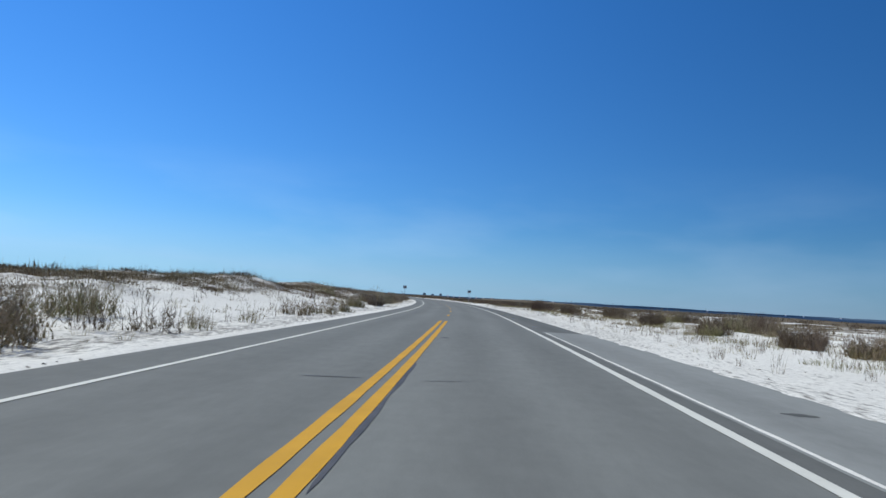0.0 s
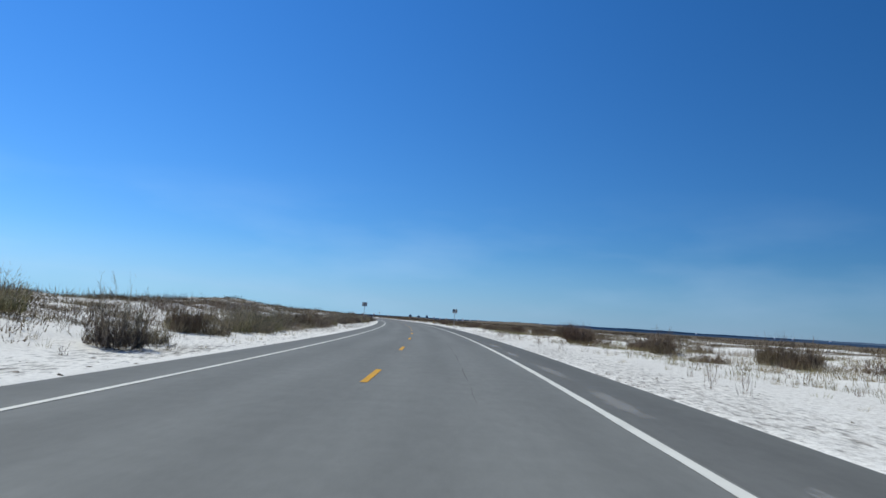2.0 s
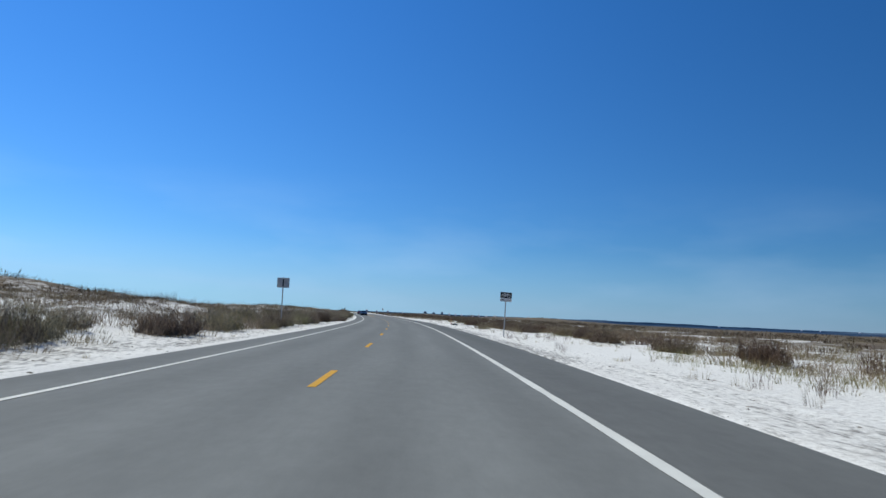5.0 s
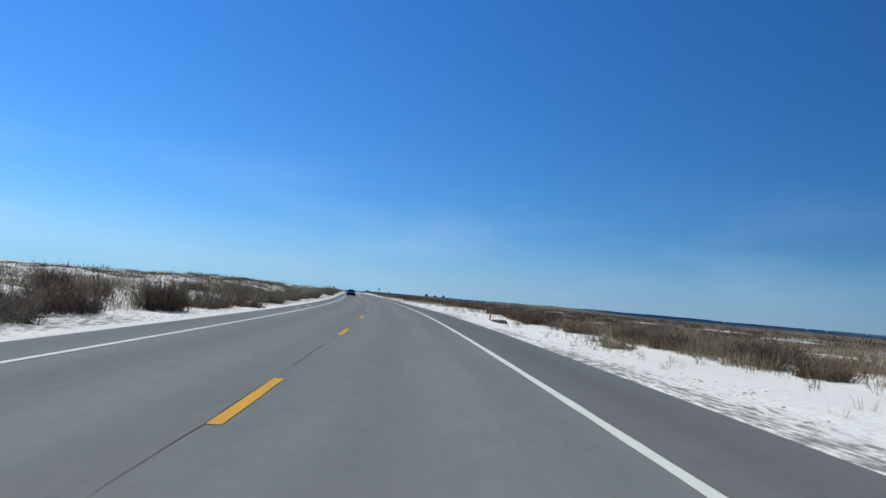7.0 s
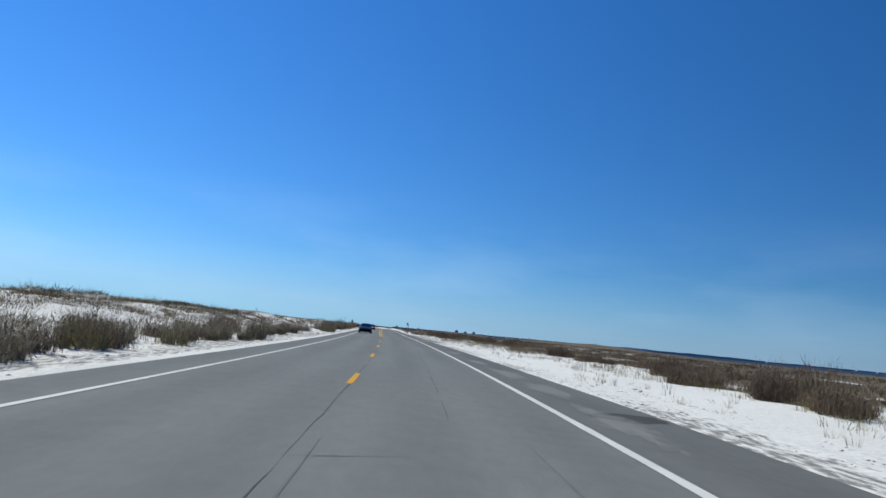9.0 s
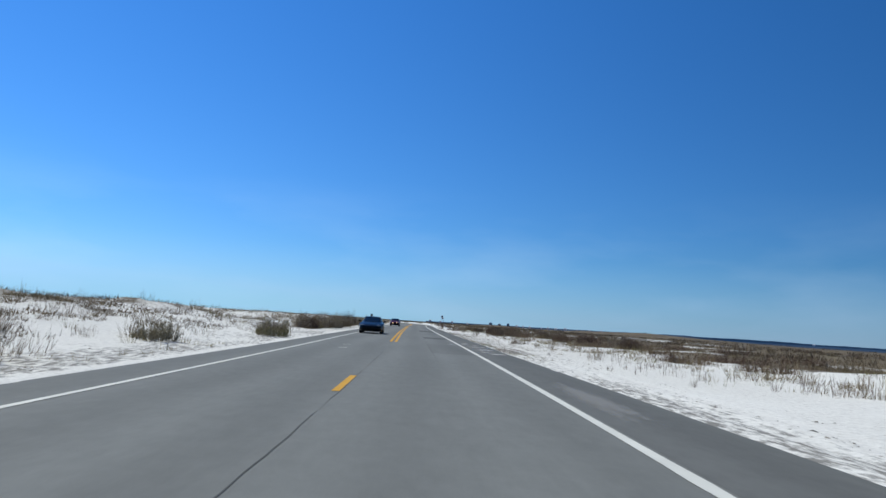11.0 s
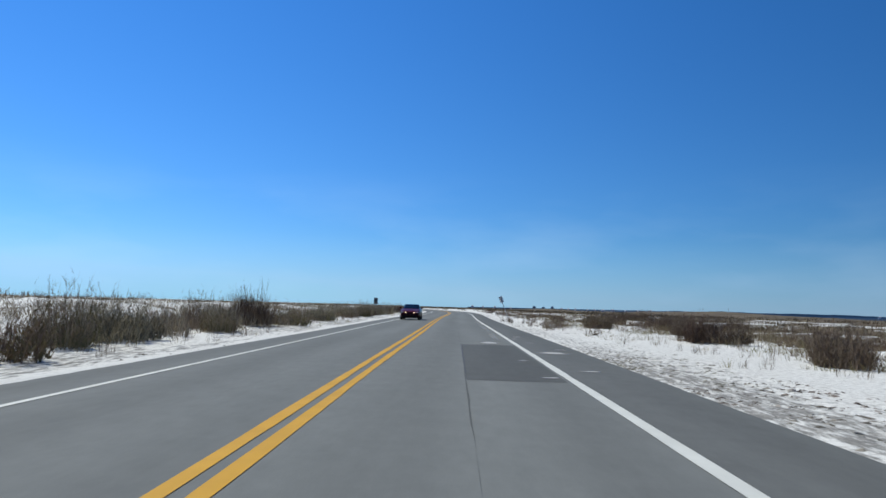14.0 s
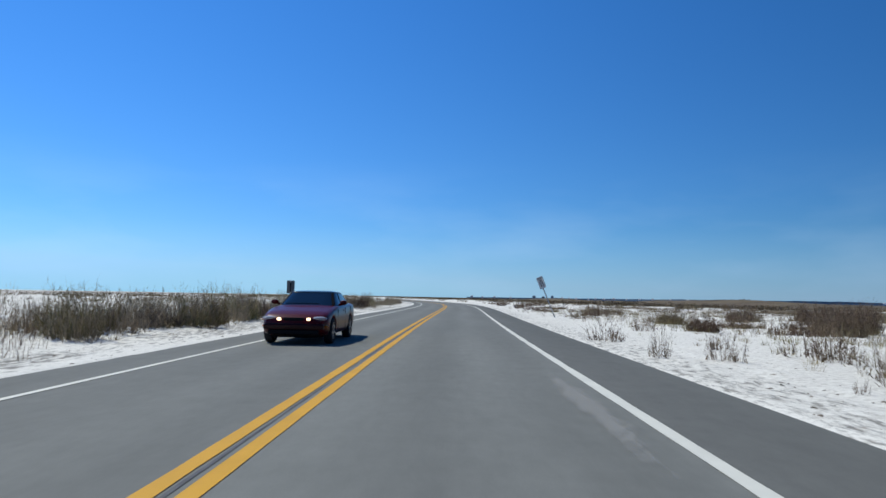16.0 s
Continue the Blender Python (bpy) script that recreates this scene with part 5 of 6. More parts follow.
for az, w, h in ((1.4, 11, 2.5), (0.5, 8, 2), (-0.6, 14, 2), (-2.2, 8, 2), (6.2, 9, 2), (-18.5, 12, 3), (-24.0, 10, 3), (-25.2, 8, 3), (-27.6, 12, 3), (2.4, 12, 4), (1.9, 9, 3), (0.0, 10, 3), (-1.3, 16, 4), (-3.1, 10, 3), (-4.0, 13, 4), (-5.2, 9, 3), (-6.4, 14, 3), (7.4, 12, 4), (8.3, 10, 3), (9.1, 13, 5)):
    house(az, 3200 if az < -10 else 2900, 0.75 * w, h)

# ---- signs ----


def lettering(name, text, size, material, parent, where, label=""):
    cu = bpy.data.curves.new(name, "FONT")
    cu.body, cu.size, cu.align_x, cu.align_y, cu.extrude = text, size, "CENTER", "CENTER", 0.001
    cu.offset = 0.02 * size
    tmp = new("tmp", cu)
    me = bpy.data.meshes.new_from_object(tmp.evaluated_get(bpy.context.evaluated_depsgraph_get()))
    bpy.data.objects.remove(tmp)
    me.materials.append(material)
    ob = new(name, me)
    ob.parent = parent
    ob.matrix_local = Matrix.Translation(where) @ Matrix.Rotation(math.pi / 2, 4, "X")
    if label:
        ob["label"] = label
    return ob


def sign_post(name, s, o, top, lean=0.0, back=0.0):
    x, y, z = place(s, o)
    ob = new(name)
    ob.location = (x, y, z)
    ob.rotation_euler = (radians(back), radians(lean), float(heading(s)))
    return ob, (top - z) / math.cos(radians(lean))


def channel_post(h, y):
    """A U-channel steel post with a row of holes."""
    bm = bmesh.new()
    box(bm, -0.029, 0.029, y - 0.004, y + 0.004, -0.35, h)
    box(bm, -0.033, -0.025, y - 0.004, y + 0.03, -0.35, h)
    box(bm, 0.025, 0.033, y - 0.004, y + 0.03, -0.35, h)
    return bm


def rounded_panel(w, h, z0, y0, y1, r=0.04):
    bm = bmesh.new()
    box(bm, -w / 2, w / 2, y0, y1, z0, z0 + h)
    es = [e for e in bm.edges if abs(e.verts[0].co.y - e.verts[1].co.y) > 1e-5]
    bmesh.ops.bevel(bm, geom=es, offset=r, segments=4, affect="EDGES", profile=0.5)
    return bm


def bolts(ob, h, zs, y):
    for z in zs:
        bm = bmesh.new()
        tube(bm, (0, y, h - z), (0, y - 0.008, h - z), 0.012, 0.010, 8)
        part("bolt", bm, M_STEEL, ob)


def bike_sign():
    ob, h = sign_post("bike_lane_sign", 147.2, 7.5, 2.80, 1.5)
    part("post", channel_post(h - 0.02, 0.006), M_STEEL, ob, "galvanised steel post")
    part("panel", rounded_panel(0.74, 0.60, h - 0.60, -0.005, 0.0), M_SIGNWHITE, ob, "white sign panel")
    part("black_field", rounded_panel(0.72, 0.375, h - 0.385, -0.008, -0.005), M_SIGNBLACK, ob, "black upper field")
    part("border", rounded_panel(0.72, 0.012, h - 0.592, -0.008, -0.005, 0.002), M_SIGNBLACK, ob, "thin black border")
    bm = bmesh.new()
    bicycle(bm, 0.56, 0.022, 0.0, Matrix.Translation((0, -0.011, h - 0.235)) @ Matrix.Rotation(math.pi / 2, 4, "X"))
    part("bicycle_symbol", bm, M_SIGNWHITE, ob, "white bicycle symbol")
    lettering("lettering", "BIKE LANE", 0.145, M_SIGNBLACK, ob, (0, -0.0075, h - 0.495), "black lettering")
    bolts(ob, h, (0.05, 0.55), -0.008)
    return tagged(ob, "black and white bike lane sign on steel post in sand", "road sign")


bike_sign()


def back_sign(s, o, top, w, h2, label, mat_back, lean):
    ob, h = sign_post("road_sign", s, o, top, lean)
    part("post", channel_post(h, -0.034), M_STEEL, ob, "galvanised steel post")
    part("panel", rounded_panel(w, h2, h - h2 - 0.02, 0.0, 0.006), mat_back, ob)
    bm = bmesh.new()
    box(bm, -0.035, 0.035, -0.046, -0.038, h - h2 * 0.92, h - h2 * 0.18, 0.003)
    part("bracket", bm, M_SIGNBLACK, ob, "dark mounting bracket")
    bolts(ob, h, (0.12, h2 - 0.1), -0.044)
    return tagged(ob, label, "road sign")


M_SIGNGREY = plain("weathered_sign_back", (0.40, 0.40, 0.41), 0.5, 0.5)
back_sign(147.2, -6.45, 3.06, 0.76, 0.62, "bare grey back of a road sign among shrubs", M_SIGNGREY, -0.3)
back_sign(365.2, -7.6, 1.98, 0.44, 0.72, "dark grey back of a road sign among shrubs", M_SIGNBACK, 0.5)


def speed_sign():
    ob, h = sign_post("speed_limit_sign", 370.6, 7.9, 2.55, -22.0)
    part("post", channel_post(h, 0.006), M_STEEL, ob, "galvanised steel post")
    part("panel", rounded_panel(0.61, 0.76, h - 0.76, -0.005, 0.0), M_SIGNWHITE, ob, "weathered white sign panel")
    for nm, a in (("border", (-0.285, 0.285, h - 0.025, h - 0.012)), ("border", (-0.285, 0.285, h - 0.748, h - 0.735)), ("border", (-0.285, -0.272, h - 0.735, h - 0.025)), ("border", (0.272, 0.285, h - 0.735, h - 0.025))):
        bm = bmesh.new()
        box(bm, a[0], a[1], -0.0075, -0.005, a[2], a[3])
        part(nm, bm, M_SIGNBLACK, ob)
    lettering("lettering", "SPEED", 0.16, M_SIGNBLACK, ob, (0, -0.0075, h - 0.12), "black lettering")
    lettering("lettering", "LIMIT", 0.16, M_SIGNBLACK, ob, (0, -0.0075, h - 0.27), "black lettering")
    lettering("numerals", "35", 0.42, M_SIGNBLACK, ob, (0, -0.0075, h - 0.52), "large black numerals")
    bolts(ob, h, (0.06, 0.70), -0.008)
    # the post has twisted as it leaned over
    ob.rotation_euler = (Matrix.Rotation(float(heading(370.6)), 3, "Z") @ Matrix.Rotation(radians(-22), 3, "Y") @ Matrix.Rotation(radians(42), 3, "Z")).to_euler()
    return tagged(ob, "leaning white speed limit sign on steel post", "road sign")


speed_sign()

# ---- marker post and drain pipe ----


def marker_post():
    x, y, z = place(190.15, 8.05)
    ob = new("marker_post")
    bm = bmesh.new()
    box(bm, -0.045, 0.045, -0.012, 0.012, -0.3, 0.80, 0.008)
    part("stake", bm, M_ORANGE, ob)
    bm = bmesh.new()
    box(bm, -0.047, 0.047, -0.015, -0.0125, 0.46, 0.56, 0.001)
    part("band", bm, M_YELLOWBAND, ob, "faded yellow band")
    bm = bmesh.new()
    box(bm, -0.046, 0.046, -0.014, 0.014, 0.70, 0.805, 0.006)
    part("cap", bm, M_CAP, ob, "dark weathered tip")
    ob.location = (x, y, z)
    ob.rotation_euler = (radians(-3), radians(2), float(heading(190)))
    return tagged(ob, "orange-red flat marker post standing in sand", "marker post")


M_YELLOWBAND = plain("faded_yellow", (0.62, 0.42, 0.10), 0.6)
M_CAP = plain("weathered_orange", (0.30, 0.11, 0.06), 0.7, 0, 0.3)
marker_post()


def drain_pipe():
    """A ribbed black plastic pipe lying half sunk in the sand."""
    x, y, z = place(186.6, 8.0)
    ob = new("drain_pipe")
    n, seg, length = 76, 20, 3.2
    bm = bmesh.new()
    rings = []
    for i in range(n):
        r = 0.185 + (0.007 if i % 4 < 2 else 0.0)
        yy = -length / 2 + length * i / (n - 1)
        rings.append([bm.verts.new((r * math.cos(2 * math.pi * k / seg), yy, r * math.sin(2 * math.pi * k / seg))) for k in range(seg)])
    for i in range(n - 1):
        for k in range(seg):
            bm.faces.new((rings[i][k], rings[i + 1][k], rings[i + 1][(k + 1) % seg], rings[i][(k + 1) % seg]))
    part("ribbed_wall", bm, M_PIPE, ob)
    bm = bmesh.new()
    tube(bm, (0, -length / 2 + 0.25, 0), (0, length / 2 - 0.25, 0), 0.165, None, 18)
    part("sand_fill", bm, M_SAND, ob, "blown sand inside the pipe")
    for yy, nm in ((-length / 2, "rim"), (length / 2, "rim")):
        bm = bmesh.new()
        ring(bm, 0, 0, 0.178, 0.05, yy, Matrix.Rotation(math.pi / 2, 4, "X"), 20)
        part(nm, bm, M_PIPE, ob)
    ob.location = (x, y, z - 0.01)
    ob.rotation_euler = (radians(-1.5), 0, float(heading(186)) + radians(1.5))
    return tagged(ob, "ribbed black plastic drain pipe half sunk in sand", "pipe")


drain_pipe()

# ---- cars ----


def make_carpaint(name, c):
    m, n, l, b = mat(name, 0.28, 0.0, 0.14)
    f = noise_node(n, l, 90.0, 2.0)
    g = noise_node(n, l, 1.5, 4.0)
    col = ramp(n, l, f, [(0.3, tuple(0.85 * v for v in c)), (0.7, tuple(1.15 * v for v in c))])
    col = mix(n, l, 0.12, col, ramp(n, l, g, [(0.4, c), (0.8, (0.05, 0.045, 0.04))]))
    l.new(col, b.inputs["Base Color"])
    b.inputs["Coat Weight"].default_value = 0.14
    b.inputs["Coat Roughness"].default_value = 0.05
    return m


def make_glass(name, c, trans=0.55):
    m, n, l, b = mat(name, 0.03, 0.0, 0.5)
    b.inputs["Base Color"].default_value = (*c, 1)
    b.inputs["Transmission Weight"].default_value = trans
    b.inputs["IOR"].default_value = 1.45
    return m


M_BLUEBLACK = make_carpaint("blue_black_paint", (0.002, 0.0032, 0.005))
M_RED = make_carpaint("dark_red_paint", (0.080, 0.003, 0.004))
# the sedan's red darkened: shade of its lower front put into the colour
M_SHADED_RED = make_carpaint("shaded_red_paint", (0.03, 0.003, 0.005))
M_DIMLENS = make_glass("dim_lamp_glass", (0.22, 0.24, 0.27), 0.4)
M_TINT = make_glass("tinted_glass", (0.006, 0.008, 0.008), 0.2)
M_LENS = make_glass("lamp_glass", (0.85, 0.87, 0.9), 0.6)
M_TYRE = plain("tyre_rubber", (0.018, 0.018, 0.019), 0.85)
M_RIM = plain("alloy_rim", (0.35, 0.35, 0.36), 0.35, 0.9)
M_BLACKTRIM = plain("black_trim", (0.014, 0.014, 0.015), 0.8, spec=0.06)
M_CABIN = plain("dark_cabin", (0.02, 0.019, 0.018), 0.8)
M_AMBER = plain("amber_lens", (0.55, 0.18, 0.02), 0.3)
mlamp, ln_, ll_, lb_ = mat("lit_headlamp", 0.3)
lb_.inputs["Base Color"].default_value = (0.9, 0.8, 0.6, 1)
lb_.inputs["Emission Color"].default_value = (1.0, 0.72, 0.38, 1)
lb_.inputs["Emission Strength"].default_value = 2.2
M_LIT = mlamp


def wheel_parts(radius, width):
    """Shared meshes of a wheel about the x axis: tyre and spoked rim."""
    bm = bmesh.new()
    prof = [(0.66, -0.46), (0.90, -0.50), (0.985, -0.38), (1.0, 0.0), (0.985, 0.38), (0.90, 0.50), (0.66, 0.46)]
    seg = 32
    vs = [[bm.verts.new((x * width, r * radius * math.cos(2 * math.pi * k / seg), r * radius * math.sin(2 * math.pi * k / seg))) for r, x in prof] for k in range(seg)]
    for k in range(seg):
        for j in range(len(prof) - 1):
            bm.faces.new((vs[k][j], vs[k][j + 1], vs[(k + 1) % seg][j + 1], vs[(k + 1) % seg][j]))
    tyre = bpy.data.meshes.new("tyre")
    bm.to_mesh(tyre)
    bm.free()
    tyre.materials.append(M_TYRE)
    bm = bmesh.new()
    for sgn in (-1, 1):
        x = sgn * width * 0.40
        hub = Matrix.Rotation(math.pi / 2, 4, "Y")
        bmesh.ops.create_cone(bm, cap_ends=True, segments=16, radius1=0.14 * radius, radius2=0.12 * radius, depth=0.04, matrix=Matrix.Translation((x, 0, 0)) @ hub)
        for k in range(7):
            g = bmesh.ops.create_cube(bm, size=1.0)
            m = Matrix.Rotation(2 * math.pi * k / 7, 4, "X") @ Matrix.Translation((x, 0, 0.38 * radius)) @ Matrix.Diagonal((0.025, 0.10 * radius * 1.3, 0.58 * radius, 1))
            for v in g["verts"]:
                v.co = m @ v.co
        ring(bm, 0, 0, 0.64 * radius, 0.08 * radius, x, hub, 28)
    g = bmesh.ops.create_cone(bm, cap_ends=True, segments=28, radius1=0.66 * radius, radius2=0.66 * radius, depth=width * 0.5, matrix=Matrix.Rotation(math.pi / 2, 4, "Y"))
    rim = bpy.data.meshes.new("rim")
    bm.to_mesh(rim)
    bm.free()
    rim.materials.append(M_RIM)
    return tyre, rim


def loft(rings, close=False, cap=True):
    bm = bmesh.new()
    vs = [[bm.verts.new(p) for p in r] for r in rings]
    for a, b in zip(vs[:-1], vs[1:]):
        n = len(a)
        for k in range(n if close else n - 1):
            bm.faces.new((a[k], a[(k + 1) % n], b[(k + 1) % n], b[k]))
    if cap:
        bm.faces.new(vs[0][::-1])
        bm.faces.new(vs[-1])
    return bm


def super_ring(a, y0, y1, z, power, n=40, crown=0.0):
    out, c, b = [], (y0 + y1) / 2, (y1 - y0) / 2
    for k in range(n):
        t = 2 * math.pi * (k + 0.5) / n
        x = math.copysign(abs(math.cos(t)) ** (2 / power), math.cos(t))
        y = math.copysign(abs(math.sin(t)) ** (2 / power), math.sin(t))
        out.append(Vector((a * x, c + b * y, z - crown * (x * x))))
    return out


def lens_shape(bm, x, y, z, rx, ry, rz, m=None):
    g = bmesh.ops.create_uvsphere(bm, u_segments=16, v_segments=10, radius=1.0)
    for v in g["verts"]:
        v.co = Vector((x + v.co.x * rx, y + v.co.y * ry, z + v.co.z * rz))


def build_car(name, d, paint, label):
    """A car that faces -y, its front bumper at y = 0. d: its sizes and curves."""
    ob = new(name)
    L, W, H, R = d["L"], d["W"] / 2, d["H"], d["R"]
    fy, ry_ = d["axles"]
    ys = np.linspace(0, L, 90)

    def curve(key):
        k = np.array(d[key])
        t = np.interp(ys, k[:, 0], k[:, 1])
        kern = np.array([1, 2, 3, 2, 1]) / 9.0
        return np.convolve(np.pad(t, 2, mode="edge"), kern, "valid")
    hw, top, belt, lowz = curve("half") * W, curve("top"), curve("belt"), curve("low")
    rings = []
    for y, w, t, b, z0 in zip(ys, hw, top, belt, lowz):
        arch = 0.0
        for ay in (fy, ry_):
            q = (R * 1.13) ** 2 - (y - ay) ** 2
            if q > 0:
                arch = max(arch, R + math.sqrt(q))
        inner = 0.62 if arch > z0 else 0.80
        half = [(0, z0), (inner * w, z0), (0.95 * w, max(z0 + 0.03, arch)), (0.995 * w, max(z0 + 0.25 * (b - z0), arch + 0.015)), (1.0 * w, max(z0 + 0.60 * (b - z0), arch + 0.03)),
                (0.985 * w, max(b - 0.06, arch + 0.045)), (0.94 * w, max(b, arch + 0.055)), (0.80 * w, max(b + 0.55 * (t - b), arch + 0.06)), (0.45 * w, max(b + 0.95 * (t - b), b)), (0, max(t, b))]
        ring_ = [Vector((x, y, z)) for x, z in half] + [Vector((-x, y, z)) for x, z in half[-2:0:-1]]
        rings.append(ring_)
    part("body", loft(rings, True), paint, ob, "", True)
    # cabin
    y1, y2, y3, y4 = d["cabin"]
    zb = d["cabin_z"]
    wb, wt = d["cabin_w"]

    def cab(f, grow_=0.0, crown=0.0, pw=5.0):
        return super_ring(wb + (wt - wb) * f + grow_, y1 + (y2 - y1) * f - grow_, y4 + (y3 - y4) * f + grow_, zb + (H - zb) * f, pw, 48, crown)
    part("window_glass", loft([cab(0.0), cab(0.35), cab(0.7), cab(0.90)], True, False), M_TINT, ob, "dark tinted glass", True)
    roof_rings = [cab(0.87, 0.006), cab(0.93, 0.0), super_ring(wt * 0.94, y2 + 0.08, y3 - 0.08, H - 0.015, 4.5, 48), super_ring(wt * 0.70, y2 + 0.30, y3 - 0.30, H + 0.005, 3.5, 48), super_ring(wt * 0.2, y2 + 0.55, y3 - 0.55, H + 0.012, 2.5, 48)]
    part("roof", loft(roof_rings, True), d["roof"], ob, "dark glossy roof", True)
    for sx in (-1, 1):
        ring0 = cab(0.0)
        turn = [i for i, p in enumerate(ring0) if p.x * sx > 0.80 * wb and p.y - y1 < 0.30]
        bm = bmesh.new()
        rows_ = [[bm.verts.new(cab(f, 0.007)[i]) for i in turn] for f in (0.0, 0.3, 0.6, 0.9)]
        for a, b in zip(rows_[:-1], rows_[1:]):
            for k in range(len(turn) - 1):
                bm.faces.new((a[k], a[k + 1], b[k + 1], b[k]))
        part("pillar", bm, M_BLACKTRIM, ob, "dark pillar", True)
        for frac, w_ in d["pillars"]:
            # pillars follow the side of the cabin
            bm = bmesh.new()
            pts = []
            for f in (0.0, 0.30, 0.60, 0.90):
                y_f = (y1 + (y2 - y1) * f) + frac * ((y4 + (y3 - y4) * f) - (y1 + (y2 - y1) * f))
                rr = cab(f, 0.006)
                best = min((p for p in rr if p.x * sx > 0), key=lambda p: abs(p.y - y_f) + 0.2 * abs(abs(p.x) - wb))
                pts.append(best)
            vs = []
            for p in pts:
                vs.append([bm.verts.new((p.x + sx * dx, p.y + dy, p.z)) for dx, dy in ((0.004, -w_ / 2), (0.010, 0), (0.004, w_ / 2), (-0.03, 0))])
            for a, b in zip(vs[:-1], vs[1:]):
                for k in range(4):
                    bm.faces.new((a[k], a[(k + 1) % 4], b[(k + 1) % 4], b[k]))
            part("pillar", bm, M_BLACKTRIM, ob, "dark pillar", True)
    # cabin inside
    bm = bmesh.new()
    box(bm, -wb * 0.9, wb * 0.9, y1 + 0.35, y1 + 0.75, zb - 0.08, zb + 0.10, 0.04)
    part("dashboard", bm, M_CABIN, ob)
    for sx in (-1, 1):
        bm = bmesh.new()
        box(bm, sx * 0.36 - 0.24, sx * 0.36 + 0.24, y2 + 0.75, y2 + 0.92, zb - 0.1, zb + 0.20, 0.06)
        box(bm, sx * 0.36 - 0.12, sx * 0.36 + 0.12, y2 + 0.80, y2 + 0.90, zb + 0.19, zb + 0.32, 0.04)
        part("seat", bm, M_CABIN, ob)
    # underside
    bm = bmesh.new()
    box(bm, -W * 0.70, W * 0.70, 0.25, L - 0.25, 0.16, 0.42, 0.03)
    part("underbody", bm, M_BLACKTRIM, ob)
    # wheels
    tyre, rim = wheel_parts(R, 0.21)
    for sx in (-1, 1):
        for ay in (fy, ry_):
            w = new("wheel")
            w.parent = ob
            w.location = (sx * (W - d["inset"]), ay, R)
            for nm, me in (("tyre", tyre), ("rim", rim)):
                c = new(nm, me)
                c.parent = w
    # front
    for sx in (-1, 1):
        for nm, (x, y, z, a, b, c), m_, lb in d["lamps"]:
            bm = bmesh.new()
            lens_shape(bm, sx * x, y, z, a, b, c)
            part(nm, bm, m_, ob, lb, True)
        bm = bmesh.new()
        x = W + 0.07
        lens_shape(bm, sx * x, y1 + 0.42, zb + 0.075, 0.10, 0.06, 0.065)
        tube(bm, (sx * (W - 0.06), y1 + 0.45, zb + 0.02), (sx * x, y1 + 0.43, zb + 0.05), 0.025, 0.02)
        part("mirror", bm, paint, ob, "", True)
    for nm, (x0, x1, ya, yb, z0, z1, bv), m_, lb in d["fittings"]:
        bm = bmesh.new()
        box(bm, x0, x1, ya, yb, z0, z1, bv)
        part(nm, bm, m_, ob, lb)
    # door seams
    for sx in (-1, 1):
        for yy in d["seams"]:
            bm = bmesh.new()
            w_ = float(np.interp(yy, ys, hw))
            z0, z1 = float(np.interp(yy, ys, lowz)) + 0.12, float(np.interp(yy, ys, belt)) - 0.05
            box(bm, sx * w_ * 0.985 - 0.012, sx * w_ * 0.985 + 0.012, yy - 0.004, yy + 0.004, z0, z1)
            part("door_seam", bm, M_BLACKTRIM, ob)
        bm = bmesh.new()
        yy = d["handle"]
        w_ = float(np.interp(yy, ys, hw))
        box(bm, sx * w_ - 0.012, sx * w_ + 0.012, yy - 0.08, yy + 0.08, d["cabin_z"] - 0.14, d["cabin_z"] - 0.11, 0.005)
        part("door_handle", bm, paint, ob)
    return tagged(ob, label, "car")


COUPE = dict(roof=M_BLUEBLACK, inset=0.135, L=4.75, W=1.82, H=1.29, R=0.335, axles=(0.92, 3.52),
             half=((0, 0.62), (0.10, 0.80), (0.30, 0.92), (0.75, 0.985), (1.3, 0.985), (2.3, 0.955), (3.3, 1.0), (4.1, 0.96), (4.55, 0.84), (4.75, 0.66)),
             top=((0, 0.54), (0.15, 0.64), (0.5, 0.74), (1.0, 0.83), (1.55, 0.90), (2.0, 0.93), (3.4, 0.95), (4.0, 0.94), (4.5, 0.86), (4.75, 0.74)),
             belt=((0, 0.50), (0.15, 0.58), (0.5, 0.68), (0.92, 0.78), (1.5, 0.81), (2.3, 0.82), (3.3, 0.88), (4.0, 0.87), (4.5, 0.78), (4.75, 0.68)),
             low=((0, 0.34), (0.12, 0.22), (0.4, 0.19), (4.2, 0.20), (4.6, 0.28), (4.75, 0.38)),
             cabin=(1.42, 2.28, 3.10, 4.15), cabin_z=0.86, cabin_w=(0.76, 0.56), pillars=((0.42, 0.03), (0.80, 0.22)),
             lamps=(("headlight", (0.60, 0.25, 0.62, 0.17, 0.20, 0.075), M_DIMLENS, "dull glass headlight"), ("fog_lamp", (0.55, 0.07, 0.36, 0.08, 0.05, 0.05), M_DIMLENS, "small round fog lamp")),
             fittings=(("grille", (-0.30, 0.30, -0.012, 0.05, 0.44, 0.53, 0.03), M_BLACKTRIM, "black oval grille"), ("air_intake", (-0.42, 0.42, 0.02, 0.10, 0.27, 0.37, 0.03), M_BLACKTRIM, "dark lower air intake"),
                       ("grille_bar", (-0.28, 0.28, -0.018, -0.010, 0.48, 0.492, 0.002), M_BLACKTRIM, "dark grille bar"), ("bumper", (-0.62, 0.62, -0.005, 0.06, 0.385, 0.43, 0.015), M_BLUEBLACK, ""), ("wiper", (-0.5, 0.35, 1.40, 1.42, 0.905, 0.925, 0.004), M_BLACKTRIM, "")),
             seams=(1.55, 2.95), handle=2.75)
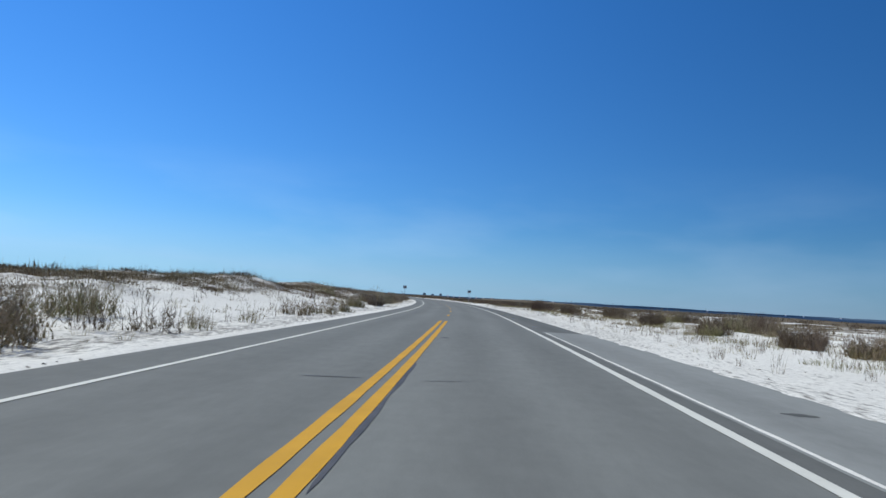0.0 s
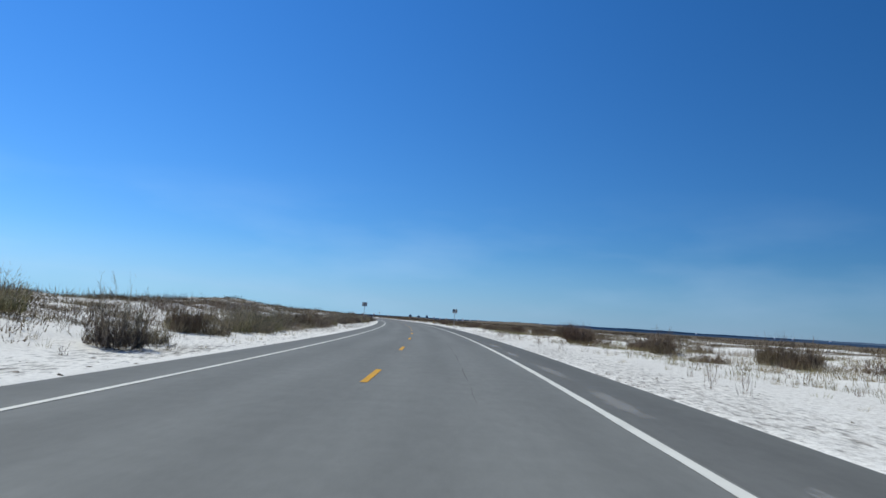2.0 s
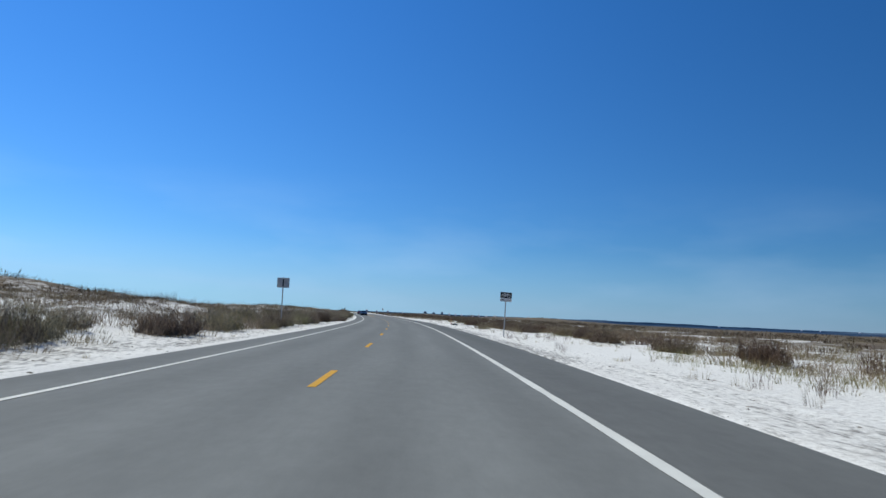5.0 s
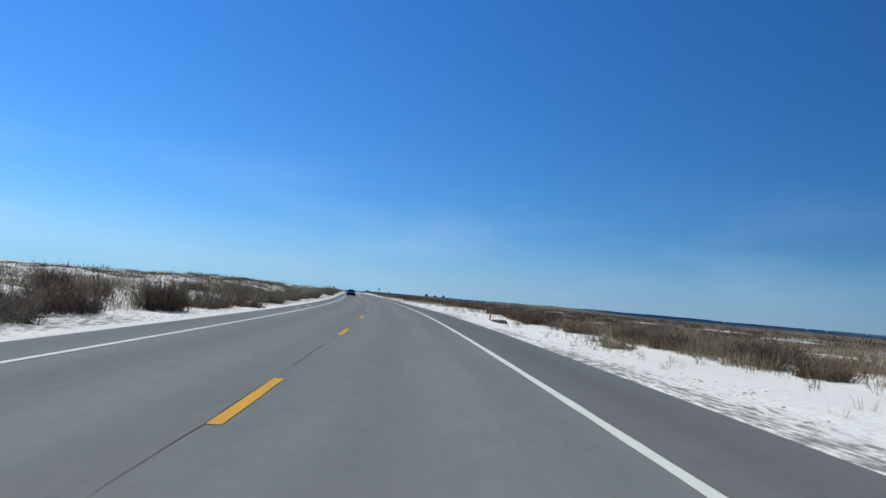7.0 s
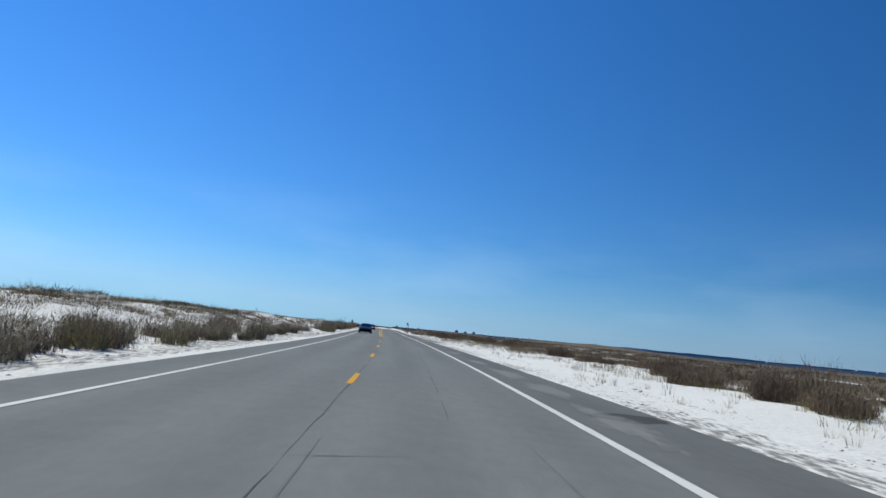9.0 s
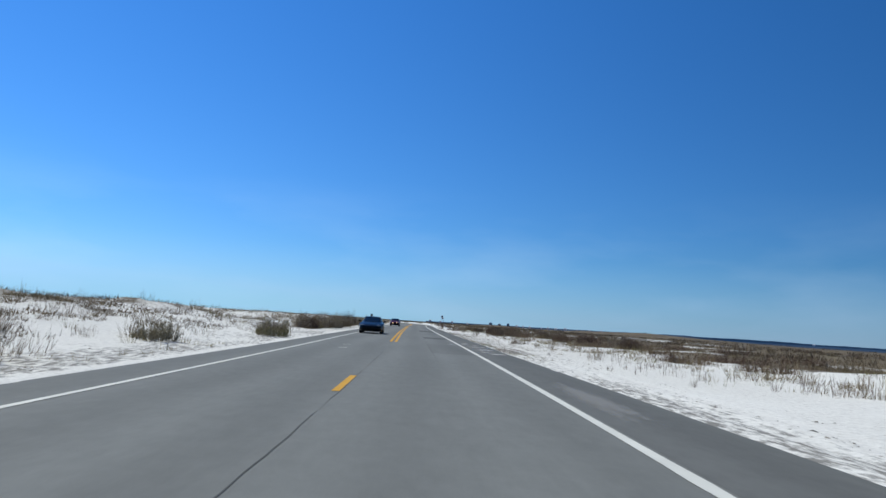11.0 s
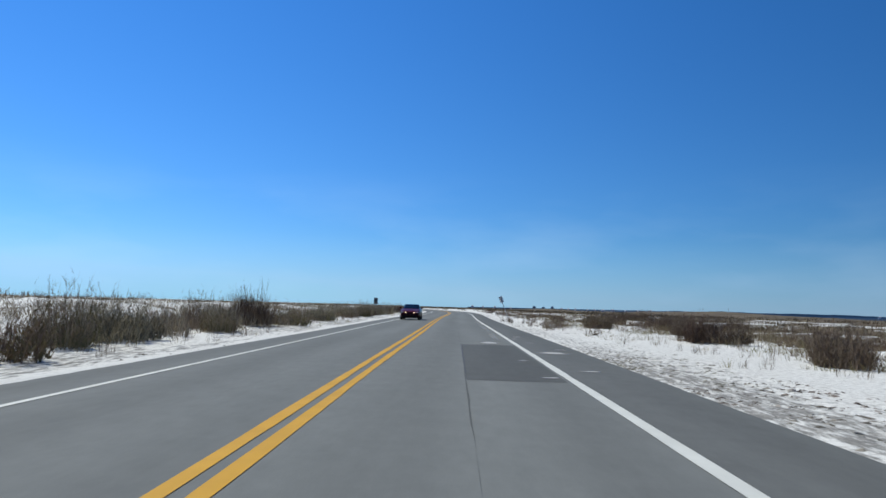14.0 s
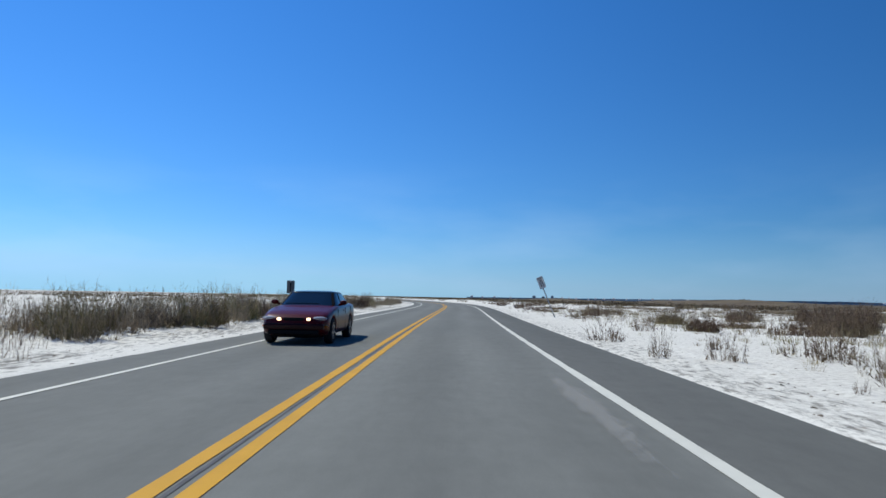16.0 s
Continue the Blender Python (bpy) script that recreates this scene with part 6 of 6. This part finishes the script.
SEDAN = dict(roof=M_BLUEBLACK, inset=0.105, L=4.65, W=1.66, H=1.29, R=0.315, axles=(0.74, 3.36),
             half=((0, 0.78), (0.08, 0.88), (0.25, 0.95), (0.75, 0.99), (2.3, 1.0), (3.9, 0.98), (4.5, 0.90), (4.65, 0.80)),
             top=((0, 0.60), (0.10, 0.70), (0.4, 0.80), (1.0, 0.90), (1.4, 0.95), (2.0, 0.98), (3.6, 1.0), (4.3, 1.0), (4.55, 0.95), (4.65, 0.85)),
             belt=((0, 0.56), (0.10, 0.66), (0.4, 0.75), (1.0, 0.85), (1.5, 0.89), (3.6, 0.93), (4.3, 0.92), (4.65, 0.80)),
             low=((0, 0.36), (0.10, 0.25), (0.4, 0.21), (4.2, 0.22), (4.55, 0.30), (4.65, 0.38)),
             cabin=(1.22, 1.95, 3.15, 3.95), cabin_z=0.92, cabin_w=(0.76, 0.58), pillars=((0.48, 0.05), (0.90, 0.14)),
             lamps=(("headlight", (0.60, 0.09, 0.62, 0.18, 0.10, 0.055), M_LENS, "wide clear headlight"), ("lit_lamp", (0.35, 0.030, 0.60, 0.07, 0.05, 0.042), M_LIT, "lit warm lamp"), ("turn_signal", (0.74, 0.20, 0.44, 0.06, 0.10, 0.03), M_AMBER, "amber side marker")),
             fittings=(("grille", (-0.24, 0.24, -0.006, 0.05, 0.565, 0.645, 0.015), M_BLACKTRIM, "dark narrow grille"), ("bumper", (-0.72, 0.72, -0.05, 0.10, 0.36, 0.50, 0.04), M_SHADED_RED, "lower bumper, shade painted into its red"), ("air_intake", (-0.60, 0.60, -0.03, 0.08, 0.25, 0.355, 0.015), M_BLACKTRIM, "dark lower air intake"),
                       ("wiper", (-0.5, 0.35, 1.18, 1.20, 0.955, 0.975, 0.004), M_BLACKTRIM, "")),
             seams=(1.35, 2.45, 3.35), handle=2.25)


def park(ob, s, o):
    x, y = plan(s, o)
    ob.location = (float(x), float(y), 0.004)
    ob.rotation_euler = (0, 0, float(heading(s)))


park(build_car("coupe_car", COUPE, M_BLUEBLACK, "dark blue-black low coupe in the oncoming lane"), 277.4, -2.03)
park(build_car("sedan_car", SEDAN, M_RED, "dark red sedan with lit lamps in the oncoming lane"), 343.5, -2.02)
